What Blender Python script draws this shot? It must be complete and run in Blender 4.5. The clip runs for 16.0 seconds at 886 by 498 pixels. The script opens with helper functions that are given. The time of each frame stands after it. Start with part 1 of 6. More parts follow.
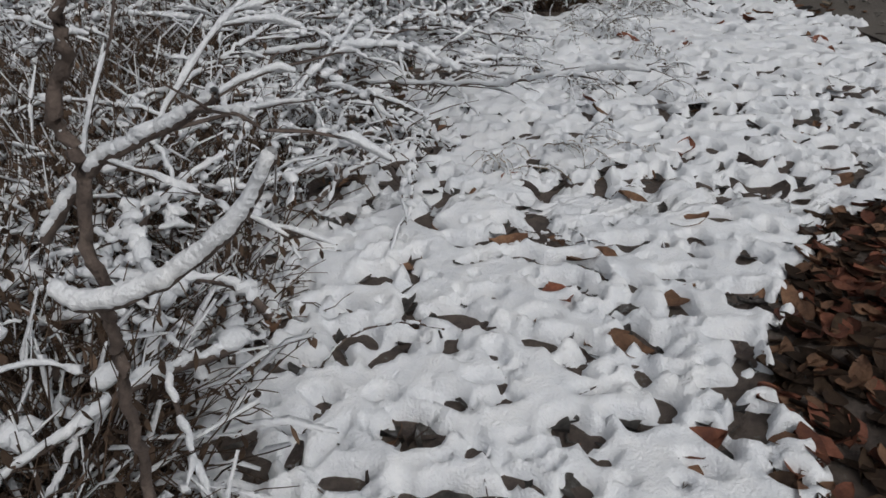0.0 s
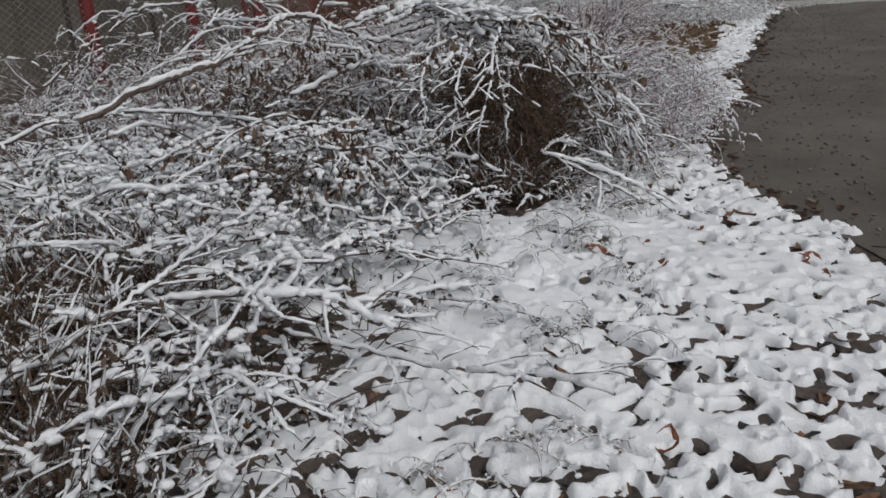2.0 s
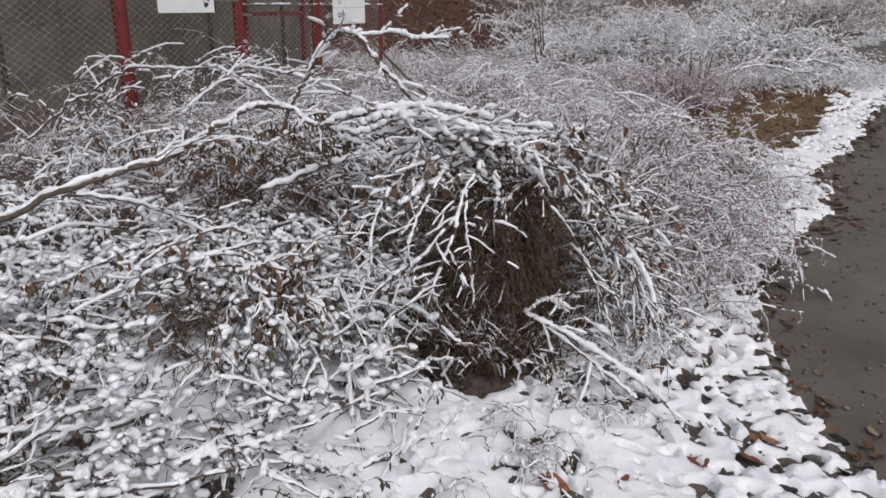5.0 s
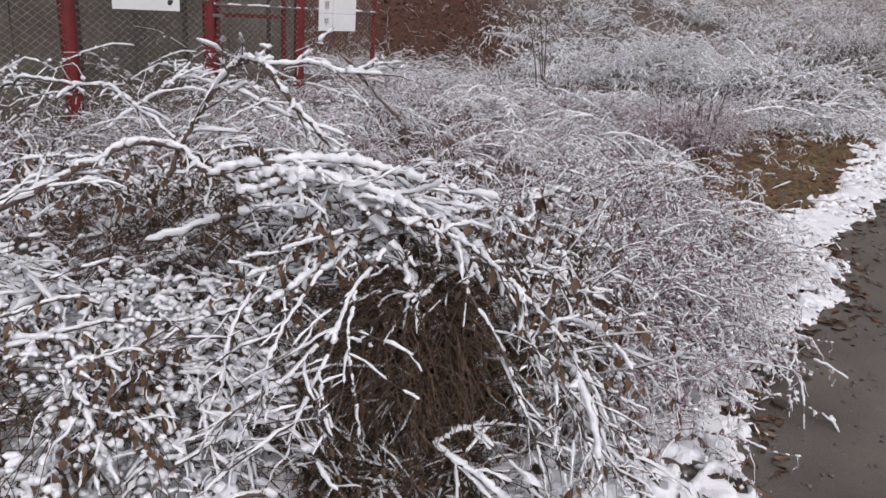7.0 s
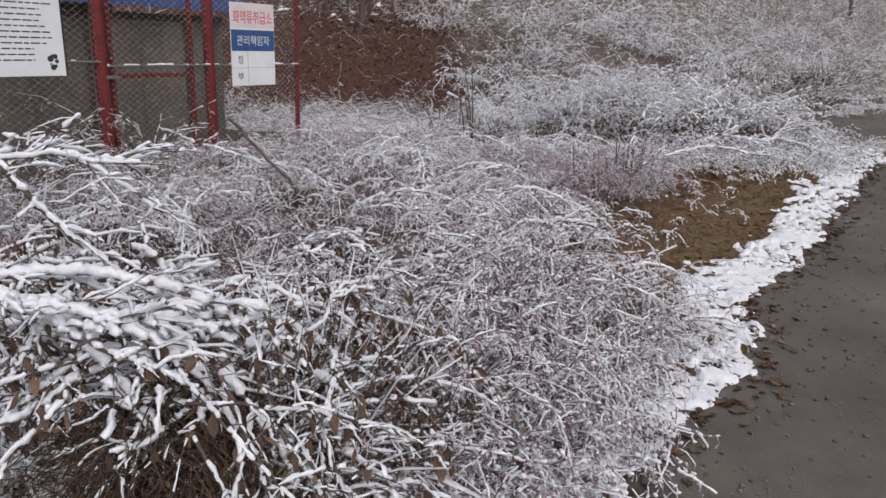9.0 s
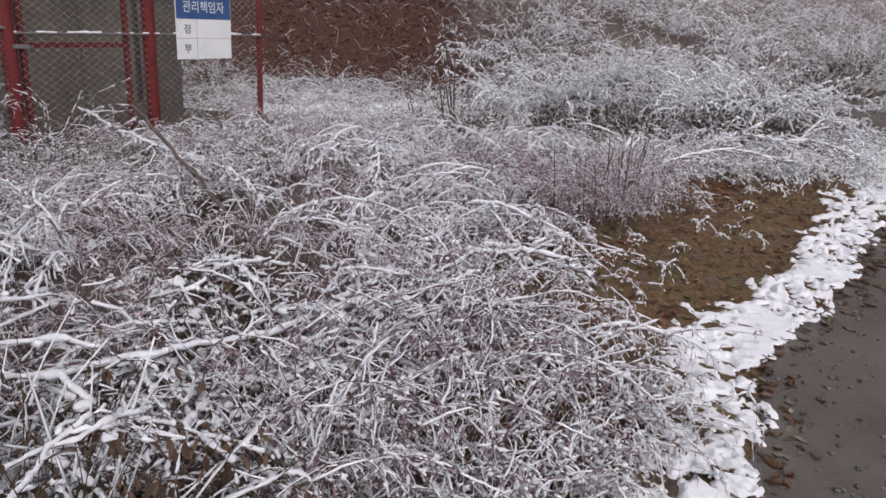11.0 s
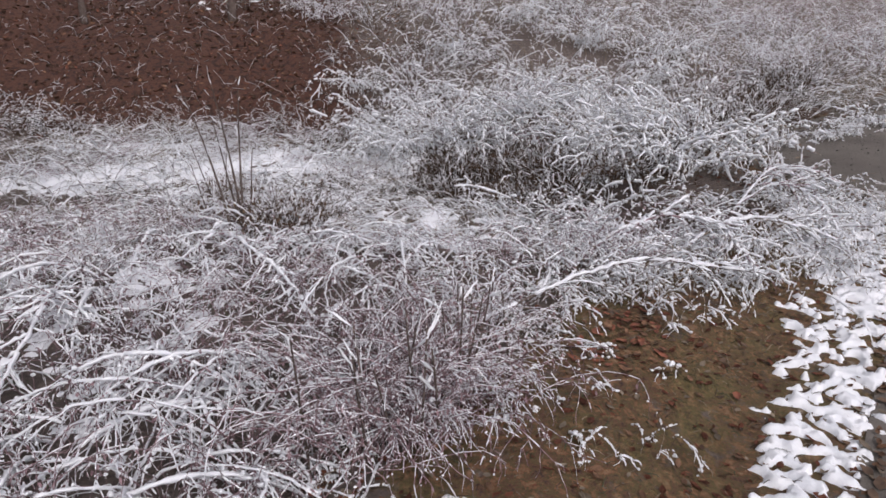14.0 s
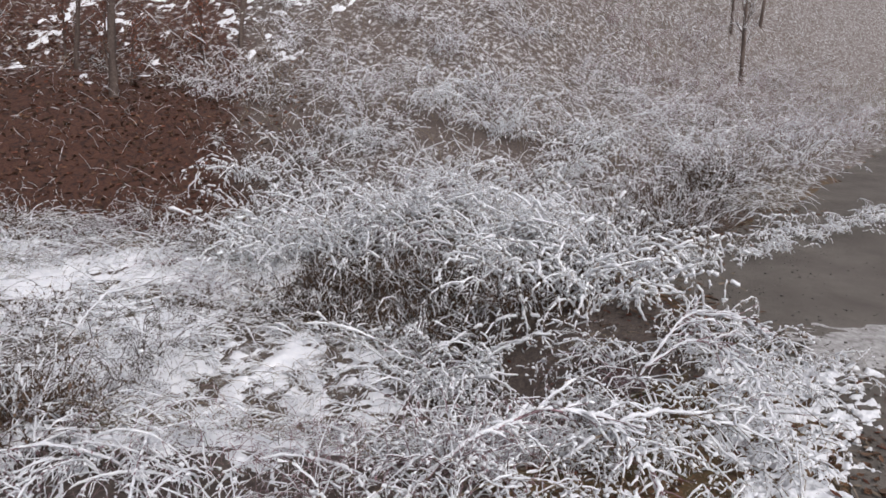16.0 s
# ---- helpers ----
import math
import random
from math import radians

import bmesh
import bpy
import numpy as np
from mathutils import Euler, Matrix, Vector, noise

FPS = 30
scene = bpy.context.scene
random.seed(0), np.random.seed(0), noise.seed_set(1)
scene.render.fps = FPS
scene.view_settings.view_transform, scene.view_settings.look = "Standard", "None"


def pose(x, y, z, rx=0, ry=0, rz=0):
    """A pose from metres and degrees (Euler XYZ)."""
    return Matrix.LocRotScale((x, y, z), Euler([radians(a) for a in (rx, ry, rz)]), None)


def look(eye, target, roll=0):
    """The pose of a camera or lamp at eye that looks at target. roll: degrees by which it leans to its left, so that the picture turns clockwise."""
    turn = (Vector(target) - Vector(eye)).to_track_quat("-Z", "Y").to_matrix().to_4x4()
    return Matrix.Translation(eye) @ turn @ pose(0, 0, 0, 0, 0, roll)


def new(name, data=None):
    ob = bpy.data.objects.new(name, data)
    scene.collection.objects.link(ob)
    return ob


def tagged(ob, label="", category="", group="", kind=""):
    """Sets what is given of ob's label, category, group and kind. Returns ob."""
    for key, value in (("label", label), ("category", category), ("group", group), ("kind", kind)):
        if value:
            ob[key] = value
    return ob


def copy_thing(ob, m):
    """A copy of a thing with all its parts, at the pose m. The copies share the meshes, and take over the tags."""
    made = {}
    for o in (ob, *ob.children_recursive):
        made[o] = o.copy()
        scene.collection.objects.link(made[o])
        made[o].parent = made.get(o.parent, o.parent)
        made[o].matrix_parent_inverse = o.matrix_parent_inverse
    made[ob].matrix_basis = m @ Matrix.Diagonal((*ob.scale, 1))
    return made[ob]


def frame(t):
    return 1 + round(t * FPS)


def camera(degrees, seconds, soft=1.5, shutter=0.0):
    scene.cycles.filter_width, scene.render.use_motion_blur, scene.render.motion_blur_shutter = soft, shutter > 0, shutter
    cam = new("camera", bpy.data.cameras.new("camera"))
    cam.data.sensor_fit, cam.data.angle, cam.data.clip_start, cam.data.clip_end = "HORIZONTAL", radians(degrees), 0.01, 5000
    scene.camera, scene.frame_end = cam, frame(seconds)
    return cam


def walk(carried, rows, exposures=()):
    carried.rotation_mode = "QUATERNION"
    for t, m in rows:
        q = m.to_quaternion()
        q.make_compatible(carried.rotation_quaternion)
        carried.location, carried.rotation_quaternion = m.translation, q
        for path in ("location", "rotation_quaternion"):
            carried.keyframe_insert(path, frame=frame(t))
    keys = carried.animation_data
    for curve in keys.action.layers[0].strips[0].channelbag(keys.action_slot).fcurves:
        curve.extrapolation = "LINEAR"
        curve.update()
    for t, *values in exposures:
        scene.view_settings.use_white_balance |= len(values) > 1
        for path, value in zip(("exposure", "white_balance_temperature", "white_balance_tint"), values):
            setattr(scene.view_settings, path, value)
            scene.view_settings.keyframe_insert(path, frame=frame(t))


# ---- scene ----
cam = camera(64.6, 16.0, soft=1.6)
PATH = [
    (0, (0.376, 0.179, 1.608), (0.271, 1.929, 0.646), -2.9),
    (0.5, (0.411, 0.282, 1.681), (0.311, 2.066, 0.784), -2.9),
    (1, (0.441, 0.424, 1.761), (0.404, 2.255, 0.956), -1.4),
    (1.5, (0.502, 0.66, 1.822), (0.461, 2.522, 1.094), -1.7),
    (2, (0.553, 0.813, 1.901), (0.483, 2.694, 1.224), -2.9),
    (2.5, (0.669, 1.029, 1.967), (0.347, 2.901, 1.338), -4.1),
    (3, (0.799, 1.151, 2.06), (0.401, 3.013, 1.448), -3.9),
    (3.5, (0.858, 1.248, 2.114), (0.496, 3.128, 1.536), -2.1),
    (4, (0.927, 1.458, 2.15), (0.617, 3.32, 1.488), 0.6),
    (4.2, (0.95, 1.525, 2.2), (0.648, 3.383, 1.524), 0.2),
    (6.3, (1.274, 2.188, 2.408), (0.913, 4.037, 1.737), 4.5),
    (6.5, (1.281, 2.287, 2.412), (0.926, 4.139, 1.744), 4.9),
    (7, (1.294, 2.556, 2.453), (0.937, 4.407, 1.785), 4.9),
    (7.5, (1.362, 2.696, 2.463), (1.082, 4.559, 1.791), 4.8),
    (8, (1.529, 2.868, 2.486), (1.184, 4.733, 1.849), 3.5),
    (8.5, (1.769, 3.044, 2.549), (1.323, 4.892, 1.928), 3.8),
    (9, (1.889, 3.168, 2.594), (1.535, 5.051, 2.02), 2.4),
    (9.2, (1.926, 3.266, 2.58), (1.607, 5.155, 2.003), 2.7),
    (11.3, (2.128, 4.544, 2.645), (1.71, 6.387, 1.99), 4.2),
    (11.5, (2.114, 4.738, 2.629), (1.681, 6.583, 1.991), 4.2),
    (12, (2.109, 5.159, 2.672), (1.702, 7.006, 2.02), 3.3),
    (12.5, (2.262, 5.615, 2.692), (1.871, 7.463, 2.036), 1.6),
    (13, (2.38, 5.976, 2.772), (1.965, 7.801, 2.068), 1.3),
    (13.5, (2.487, 6.413, 2.82), (2.131, 8.268, 2.161), 2.9),
    (14, (2.627, 6.81, 2.874), (2.36, 8.692, 2.251), 1.4),
    (14.5, (2.817, 7.251, 2.908), (2.473, 9.142, 2.353), 1.2),
    (15, (2.935, 7.63, 2.976), (2.636, 9.538, 2.454), 1.7),
    (15.5, (2.977, 8.005, 3.088), (2.789, 9.94, 2.615), 3.4),
    (16, (3.115, 8.311, 3.123), (2.997, 10.26, 2.688), 3.0),
]
walk(cam, [(t, look(eye, target, roll)) for t, eye, target, roll in PATH],
     [(0.0, -0.66, 6500, 10), (1.5, -0.57, 6500, 10), (3.5, -0.33, 6500, 11), (6.3, 0.05, 6500, 18), (8.0, 0.05, 6480, 17), (9.0, -0.05, 6450, 16), (12.5, 0.0, 6450, 21), (16.0, 0.12, 6500, 16)])

# ---- daylight: an overcast winter noon ----
world = bpy.data.worlds.new("overcast")
scene.world = world
world.use_nodes = True
wn, wl = world.node_tree.nodes, world.node_tree.links
sky = wn.new("ShaderNodeTexSky")
sky.sky_type = "NISHITA"
sky.sun_disc = False
sky.sun_elevation, sky.sun_rotation = radians(48), radians(150)
sky.air_density, sky.dust_density = 1.0, 4.0
grey = wn.new("ShaderNodeHueSaturation")
grey.inputs["Saturation"].default_value = 0.22
wl.new(sky.outputs[0], grey.inputs["Color"])
wl.new(grey.outputs[0], wn["Background"].inputs[0])
wn["Background"].inputs[1].default_value = 0.13
sun = new("sun", bpy.data.lights.new("sun", "SUN"))
sun.data.energy, sun.data.angle, sun.data.color = 0.9, radians(40), (1.0, 0.97, 0.93)
sun.matrix_world = look((8, -14, 18), (0, 0, 0))

RNG = np.random.default_rng(7)


# ---- materials ----
def material(name, stops, scale=8.0, rough=0.85, bump=0.3, bump_scale=60.0, metal=0.0, fine=None, vary=0.0, detail=6.0, spec=0.3):
    """A procedural surface: a broad noise between the stops' colours, a fine noise over it, a bump, and a shift from object to object."""
    m = bpy.data.materials.new(name)
    m.use_nodes = True
    n, l = m.node_tree.nodes, m.node_tree.links
    b = n["Principled BSDF"]
    b.inputs["Roughness"].default_value, b.inputs["Metallic"].default_value = rough, metal
    b.inputs["Specular IOR Level"].default_value = spec
    at = n.new("ShaderNodeTexCoord")
    broad = n.new("ShaderNodeTexNoise")
    broad.inputs["Scale"].default_value, broad.inputs["Detail"].default_value = scale, detail
    broad.inputs["Roughness"].default_value = 0.65
    l.new(at.outputs["Object"], broad.inputs["Vector"])
    ramp = n.new("ShaderNodeValToRGB")
    while len(ramp.color_ramp.elements) < len(stops):
        ramp.color_ramp.elements.new(0.5)
    for e, (p, c) in zip(ramp.color_ramp.elements, stops):
        e.position, e.color = p, (*c, 1)
    l.new(broad.outputs["Fac"], ramp.inputs["Fac"])
    colour = ramp.outputs["Color"]
    if fine:
        small = n.new("ShaderNodeTexNoise")
        small.inputs["Scale"].default_value, small.inputs["Detail"].default_value = fine[0], 3
        l.new(at.outputs["Object"], small.inputs["Vector"])
        mix = n.new("ShaderNodeMix")
        mix.data_type, mix.blend_type = "RGBA", "OVERLAY"
        mix.inputs["Factor"].default_value = fine[1]
        l.new(colour, mix.inputs[6])
        l.new(small.outputs["Color"], mix.inputs[7])
        hue = n.new("ShaderNodeRGBToBW")
        l.new(small.outputs["Color"], hue.inputs[0])
        l.new(hue.outputs[0], mix.inputs[7])
        colour = mix.outputs[2]
    if vary:
        info, hs = n.new("ShaderNodeObjectInfo"), n.new("ShaderNodeHueSaturation")
        isl = n.new("ShaderNodeNewGeometry")
        add = n.new("ShaderNodeMath")
        add.operation = "ADD"
        l.new(info.outputs["Random"], add.inputs[0])
        l.new(isl.outputs["Random Per Island"], add.inputs[1])
        rng = n.new("ShaderNodeMapRange")
        rng.inputs["From Max"].default_value = 2.0
        rng.inputs["To Min"].default_value, rng.inputs["To Max"].default_value = 1 - vary, 1 + vary
        l.new(add.outputs[0], rng.inputs["Value"])
        l.new(rng.outputs[0], hs.inputs["Value"])
        l.new(colour, hs.inputs["Color"])
        colour = hs.outputs[0]
    l.new(colour, b.inputs["Base Color"])
    if bump:
        bn, bp = n.new("ShaderNodeTexNoise"), n.new("ShaderNodeBump")
        bn.inputs["Scale"].default_value, bn.inputs["Detail"].default_value = bump_scale, 4
        l.new(at.outputs["Object"], bn.inputs["Vector"])
        bp.inputs["Strength"].default_value, bp.inputs["Distance"].default_value = bump, 0.01
        l.new(bn.outputs["Fac"], bp.inputs["Height"])
        l.new(bp.outputs[0], b.inputs["Normal"])
    return m


SNOW = material("snow", [(0.28, (0.64, 0.67, 0.71)), (0.45, (0.76, 0.785, 0.82)), (0.7, (0.84, 0.855, 0.87))], 11, 0.7, 0.6, 150, fine=(120, 0.10))
BARK = material("bark", [(0.3, (0.060, 0.046, 0.041)), (0.55, (0.120, 0.093, 0.080)), (0.8, (0.20, 0.16, 0.135))], 30, 0.9, 0.5, 200, vary=0.5)
TWIG = material("purple_twig", [(0.3, (0.155, 0.098, 0.108)), (0.55, (0.27, 0.182, 0.196)), (0.8, (0.38, 0.28, 0.285))], 25, 0.9, 0.3, 200, vary=0.5)
STRAW = material("straw", [(0.3, (0.13, 0.103, 0.076)), (0.55, (0.22, 0.176, 0.13)), (0.8, (0.34, 0.28, 0.205))], 20, 0.9, 0.2, 200, vary=0.5)
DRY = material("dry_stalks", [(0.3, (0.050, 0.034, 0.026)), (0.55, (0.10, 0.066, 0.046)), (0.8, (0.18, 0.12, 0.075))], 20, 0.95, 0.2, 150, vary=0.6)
LEAF = material("dead_leaf", [(0.3, (0.070, 0.038, 0.025)), (0.5, (0.145, 0.078, 0.046)), (0.75, (0.25, 0.145, 0.085))], 22, 0.8, 0.5, 90, fine=(160, 0.4), vary=0.6)
RUSSET = material("russet_leaf", [(0.3, (0.085, 0.032, 0.022)), (0.55, (0.19, 0.070, 0.042)), (0.8, (0.30, 0.135, 0.072))], 22, 0.75, 0.5, 90, fine=(160, 0.4), vary=0.6)
DARKLEAF = material("wet_leaf", [(0.3, (0.038, 0.032, 0.031)), (0.55, (0.085, 0.066, 0.058)), (0.62, (0.135, 0.10, 0.080)), (0.68, (0.42, 0.43, 0.45))], 22, 0.6, 0.5, 90, vary=0.5)
FROSTLEAF = material("frosted_leaf", [(0.3, (0.060, 0.058, 0.056)), (0.5, (0.120, 0.112, 0.104)), (0.58, (0.20, 0.19, 0.18)), (0.66, (0.44, 0.45, 0.47))], 22, 0.6, 0.5, 90, vary=0.5)
ASPHALT = material("asphalt", [(0.3, (0.084, 0.073, 0.063)), (0.55, (0.128, 0.115, 0.101)), (0.8, (0.176, 0.159, 0.142))], 1.6, 0.75, 1.0, 130, fine=(240, 0.6), detail=10)
PEBBLE = material("pebble", [(0.3, (0.10, 0.09, 0.08)), (0.7, (0.26, 0.245, 0.225))], 12, 0.8, 0.4, 100, vary=0.6)
RED = material("red_paint", [(0.3, (0.085, 0.014, 0.015)), (0.55, (0.15, 0.022, 0.022)), (0.75, (0.12, 0.026, 0.022))], 9, 0.55, 0.25, 60, fine=(70, 0.35))
WIRE = material("galvanised_wire", [(0.35, (0.16, 0.145, 0.135)), (0.65, (0.50, 0.48, 0.45))], 15, 0.55, 0.0, metal=0.2)
STEEL = material("dull_steel", [(0.3, (0.13, 0.12, 0.125)), (0.7, (0.24, 0.225, 0.22))], 10, 0.6, 0.2, 80, metal=0.3, fine=(60, 0.3))
PANEL = material("beige_panel", [(0.3, (0.075, 0.066, 0.058)), (0.55, (0.132, 0.118, 0.102)), (0.8, (0.185, 0.17, 0.148))], 1.6, 0.6, 0.15, 30, fine=(14, 0.45), vary=0.12)
SEAM = material("dark_trim", [(0.3, (0.035, 0.028, 0.027)), (0.7, (0.075, 0.06, 0.055))], 10, 0.7, 0.2)
BLUE = material("blue_roof", [(0.3, (0.035, 0.06, 0.17)), (0.7, (0.06, 0.10, 0.25))], 5, 0.5, 0.1)
WHITE = material("white_sheet", [(0.3, (0.66, 0.69, 0.70)), (0.7, (0.77, 0.79, 0.79))], 4, 0.45, 0.05, fine=(20, 0.1))
PINK = material("pale_pink_print", [(0.3, (0.62, 0.55, 0.56)), (0.7, (0.70, 0.63, 0.63))], 5, 0.5, 0.0)
NAVY = material("blue_print", [(0.3, (0.030, 0.075, 0.20)), (0.7, (0.045, 0.10, 0.25))], 6, 0.5, 0.0)
REDINK = material("red_print", [(0.3, (0.50, 0.03, 0.04)), (0.7, (0.58, 0.05, 0.06))], 6, 0.5, 0.0)
BLACKINK = material("dark_print", [(0.3, (0.03, 0.035, 0.04)), (0.7, (0.06, 0.065, 0.07))], 6, 0.5, 0.0)
GREYINK = material("grey_print", [(0.3, (0.22, 0.23, 0.24)), (0.7, (0.3, 0.31, 0.32))], 6, 0.5, 0.0)
SLUSH = material("grey_slush", [(0.35, (0.20, 0.19, 0.18)), (0.65, (0.46, 0.46, 0.46))], 18, 0.5, 0.4, 60)
MOSS = material("dull_green_leaf", [(0.3, (0.034, 0.044, 0.024)), (0.6, (0.075, 0.088, 0.048)), (0.8, (0.13, 0.14, 0.08))], 15, 0.85, 0.3, vary=0.5)


def ground_material():
    """Leaf litter, mossy soil, red leaf bank and thin patchy snow, parted by the mesh's zone masks and broken up by noise."""
    m = bpy.data.materials.new("ground")
    m.use_nodes = True
    n, l = m.node_tree.nodes, m.node_tree.links
    b = n["Principled BSDF"]
    b.inputs["Roughness"].default_value = 0.9
    at = n.new("ShaderNodeTexCoord")

    def noise_node(scale, detail=6):
        t = n.new("ShaderNodeTexNoise")
        t.inputs["Scale"].default_value, t.inputs["Detail"].default_value, t.inputs["Roughness"].default_value = scale, detail, 0.7
        l.new(at.outputs["Object"], t.inputs["Vector"])
        return t.outputs["Fac"]

    def ramp(fac, *stops):
        r = n.new("ShaderNodeValToRGB")
        while len(r.color_ramp.elements) < len(stops):
            r.color_ramp.elements.new(0.5)
        for e, (p, c) in zip(r.color_ramp.elements, stops):
            e.position, e.color = p, (*c, 1)
        l.new(fac, r.inputs[0])
        return r.outputs[0]

    def mix(fac, a, c):
        x = n.new("ShaderNodeMix")
        x.data_type = "RGBA"
        l.new(fac, x.inputs[0])
        l.new(a, x.inputs[6])
        l.new(c, x.inputs[7])
        return x.outputs[2]

    litter = ramp(noise_node(26), (0.32, (0.062, 0.050, 0.045)), (0.52, (0.125, 0.098, 0.084)), (0.62, (0.14, 0.11, 0.09)), (0.72, (0.27, 0.26, 0.25)))
    soil = ramp(noise_node(22, 12), (0.36, (0.043, 0.024, 0.016)), (0.44, (0.137, 0.065, 0.035)), (0.50, (0.090, 0.071, 0.026)), (0.56, (0.194, 0.090, 0.043)), (0.66, (0.259, 0.166, 0.090)))
    moss = ramp(noise_node(30, 8), (0.38, (0.047, 0.039, 0.015)), (0.50, (0.123, 0.104, 0.032)), (0.58, (0.162, 0.098, 0.047)), (0.66, (0.238, 0.191, 0.072)))
    patch = ramp(noise_node(2.6, 5), (0.45, (0.0, 0.0, 0.0)), (0.62, (0.85, 0.85, 0.85)))
    soil = mix(patch, soil, moss)
    bank = ramp(noise_node(13, 10), (0.34, (0.015, 0.007, 0.005)), (0.46, (0.048, 0.019, 0.012)), (0.54, (0.095, 0.039, 0.023)), (0.62, (0.054, 0.024, 0.016)), (0.72, (0.150, 0.082, 0.054)))
    snow = ramp(noise_node(5), (0.3, (0.74, 0.77, 0.80)), (0.7, (0.86, 0.87, 0.88)))
    zones = n.new("ShaderNodeVertexColor")
    zones.layer_name = "zones"
    sep = n.new("ShaderNodeSeparateColor")
    l.new(zones.outputs[0], sep.inputs[0])

    def edge(mask, scale, soft=0.05):
        """A mask with a ragged border."""
        s, a = n.new("ShaderNodeMath"), n.new("ShaderNodeMapRange")
        s.operation = "ADD"
        l.new(mask, s.inputs[0])
        l.new(noise_node(scale, 8), s.inputs[1])
        a.inputs["From Min"].default_value, a.inputs["From Max"].default_value = 1.01 - soft, 1.01 + soft
        l.new(s.outputs[0], a.inputs[0])
        return a.outputs[0]

    c = mix(edge(sep.outputs[0], 7), litter, soil)
    c = mix(edge(sep.outputs[1], 3, 0.12), c, bank)
    c = mix(edge(sep.outputs[2], 8, 0.10), c, snow)
    l.new(c, b.inputs["Base Color"])
    bp = n.new("ShaderNodeBump")
    bp.inputs["Strength"].default_value, bp.inputs["Distance"].default_value = 1.0, 0.03
    l.new(noise_node(38, 10), bp.inputs["Height"])
    l.new(bp.outputs[0], b.inputs["Normal"])
    return m


GROUND = ground_material()


# ---- the lie of the land ----
def step(a, b, v):
    s = np.clip((np.asarray(v, float) - a) / (b - a), 0, 1)
    return s * s * (3 - 2 * s)


def lane_z(y):
    """Height of the lane, which climbs steadily."""
    return 0.53 + 0.072 * np.clip(np.asarray(y, float), -60, 90)


def edge_of_snow(y):
    """x at which the roadside snow ends."""
    return np.interp(y, [-5, 0.5, 1.3, 1.6, 2.0, 2.15, 2.6, 3.1, 3.5, 3.8, 4.1, 4.4, 4.65, 4.95, 5.5, 5.9, 6.35, 6.65, 7.1, 7.6, 8.0, 8.6, 9.2, 9.5, 10.4, 10.7, 11.5, 12.2, 12.9, 13.3, 13.9, 14.6, 15.2, 16.4, 17.3, 18.1, 18.8, 20.0, 22.0, 25, 40, 400],
                     [0.5, 0.80, 1.00, 1.15, 1.38, 1.72, 1.95, 2.22, 2.33, 2.29, 2.2, 2.03, 2.04, 2.09, 2.14, 2.38, 2.70, 2.83, 3.02, 3.06, 3.28, 3.68, 3.92, 4.05, 4.50, 4.66, 5.04, 5.44, 5.75, 5.50, 5.0, 4.55, 5.1, 6.0, 6.75, 7.4, 7.95, 8.7, 10.0, 12.05, 24, 380])


def edge_of_road(y):
    y = np.asarray(y, float)
    near = np.interp(y, [-400, -5, 0, 2, 3.5], [-140, 1.3, 1.65, 2.05, 2.33])
    far = np.interp(y, [10.9, 12.0, 13.0, 13.8, 14.6, 15.2, 16.4, 17.3, 18.1, 18.8, 20.0, 22.0, 25, 40, 400], [4.75, 5.2, 5.2, 4.9, 4.5, 5.05, 5.95, 6.65, 7.3, 7.85, 8.6, 9.9, 11.95, 24, 380])
    return np.where(y < 3.5, near, np.where(y > 10.9, far, edge_of_snow(y)))


def brush_edge(y):
    """x of the brush's border towards the road."""
    return np.interp(y, [0.8, 1.5, 2.0, 2.6, 3.2, 4.1, 4.4, 4.8, 5.3, 5.75, 6.3, 6.9, 7.3, 7.8, 8.6, 9.3, 9.9, 10.3, 10.9, 11.4, 12.7, 13.7],
                     [-0.4, -0.27, -0.1, 0.2, 0.35, 0.4, 0.85, 1.1, 1.55, 1.95, 2.25, 2.4, 2.3, 1.95, 2.08, 2.4, 2.6, 2.95, 3.4, 3.7, 4.5, 4.4])


def fence_x(y):
    return -1.95 + (y - 10.172) * 0.385


def lattice(x, y, scale, seed):
    """Smooth value noise from 0 to 1."""
    x, y = np.asarray(x, float) / scale, np.asarray(y, float) / scale
    i, j = np.floor(x).astype(np.int64), np.floor(y).astype(np.int64)
    fx, fy = x - i, y - j
    fx, fy = fx * fx * (3 - 2 * fx), fy * fy * (3 - 2 * fy)

    def h(a, b):
        v = (a * 374761393 + b * 668265263 + seed * 974711) & 0x7FFFFFFF
        v = ((v ^ (v >> 13)) * 1274126177) & 0x7FFFFFFF
        return ((v ^ (v >> 16)) & 0xFFFF) / 65535.0
    return (h(i, j) * (1 - fx) + h(i + 1, j) * fx) * (1 - fy) + (h(i, j + 1) * (1 - fx) + h(i + 1, j + 1) * fx) * fy


def foot(x):
    """y at which the hillside begins to rise."""
    return np.interp(x, [-60, -6, -1, 3, 6, 10, 16, 60], [14.3, 17.4, 18.1, 18.8, 21.8, 27.8, 36, 82])


def gully(x, y):
    """A dark ditch that runs up the slope beside the lane."""
    return np.exp(-((x - 5.8 - 0.35 * (y - 18.2)) / 0.5) ** 2 - ((y - 18.2) / 1.5) ** 2)


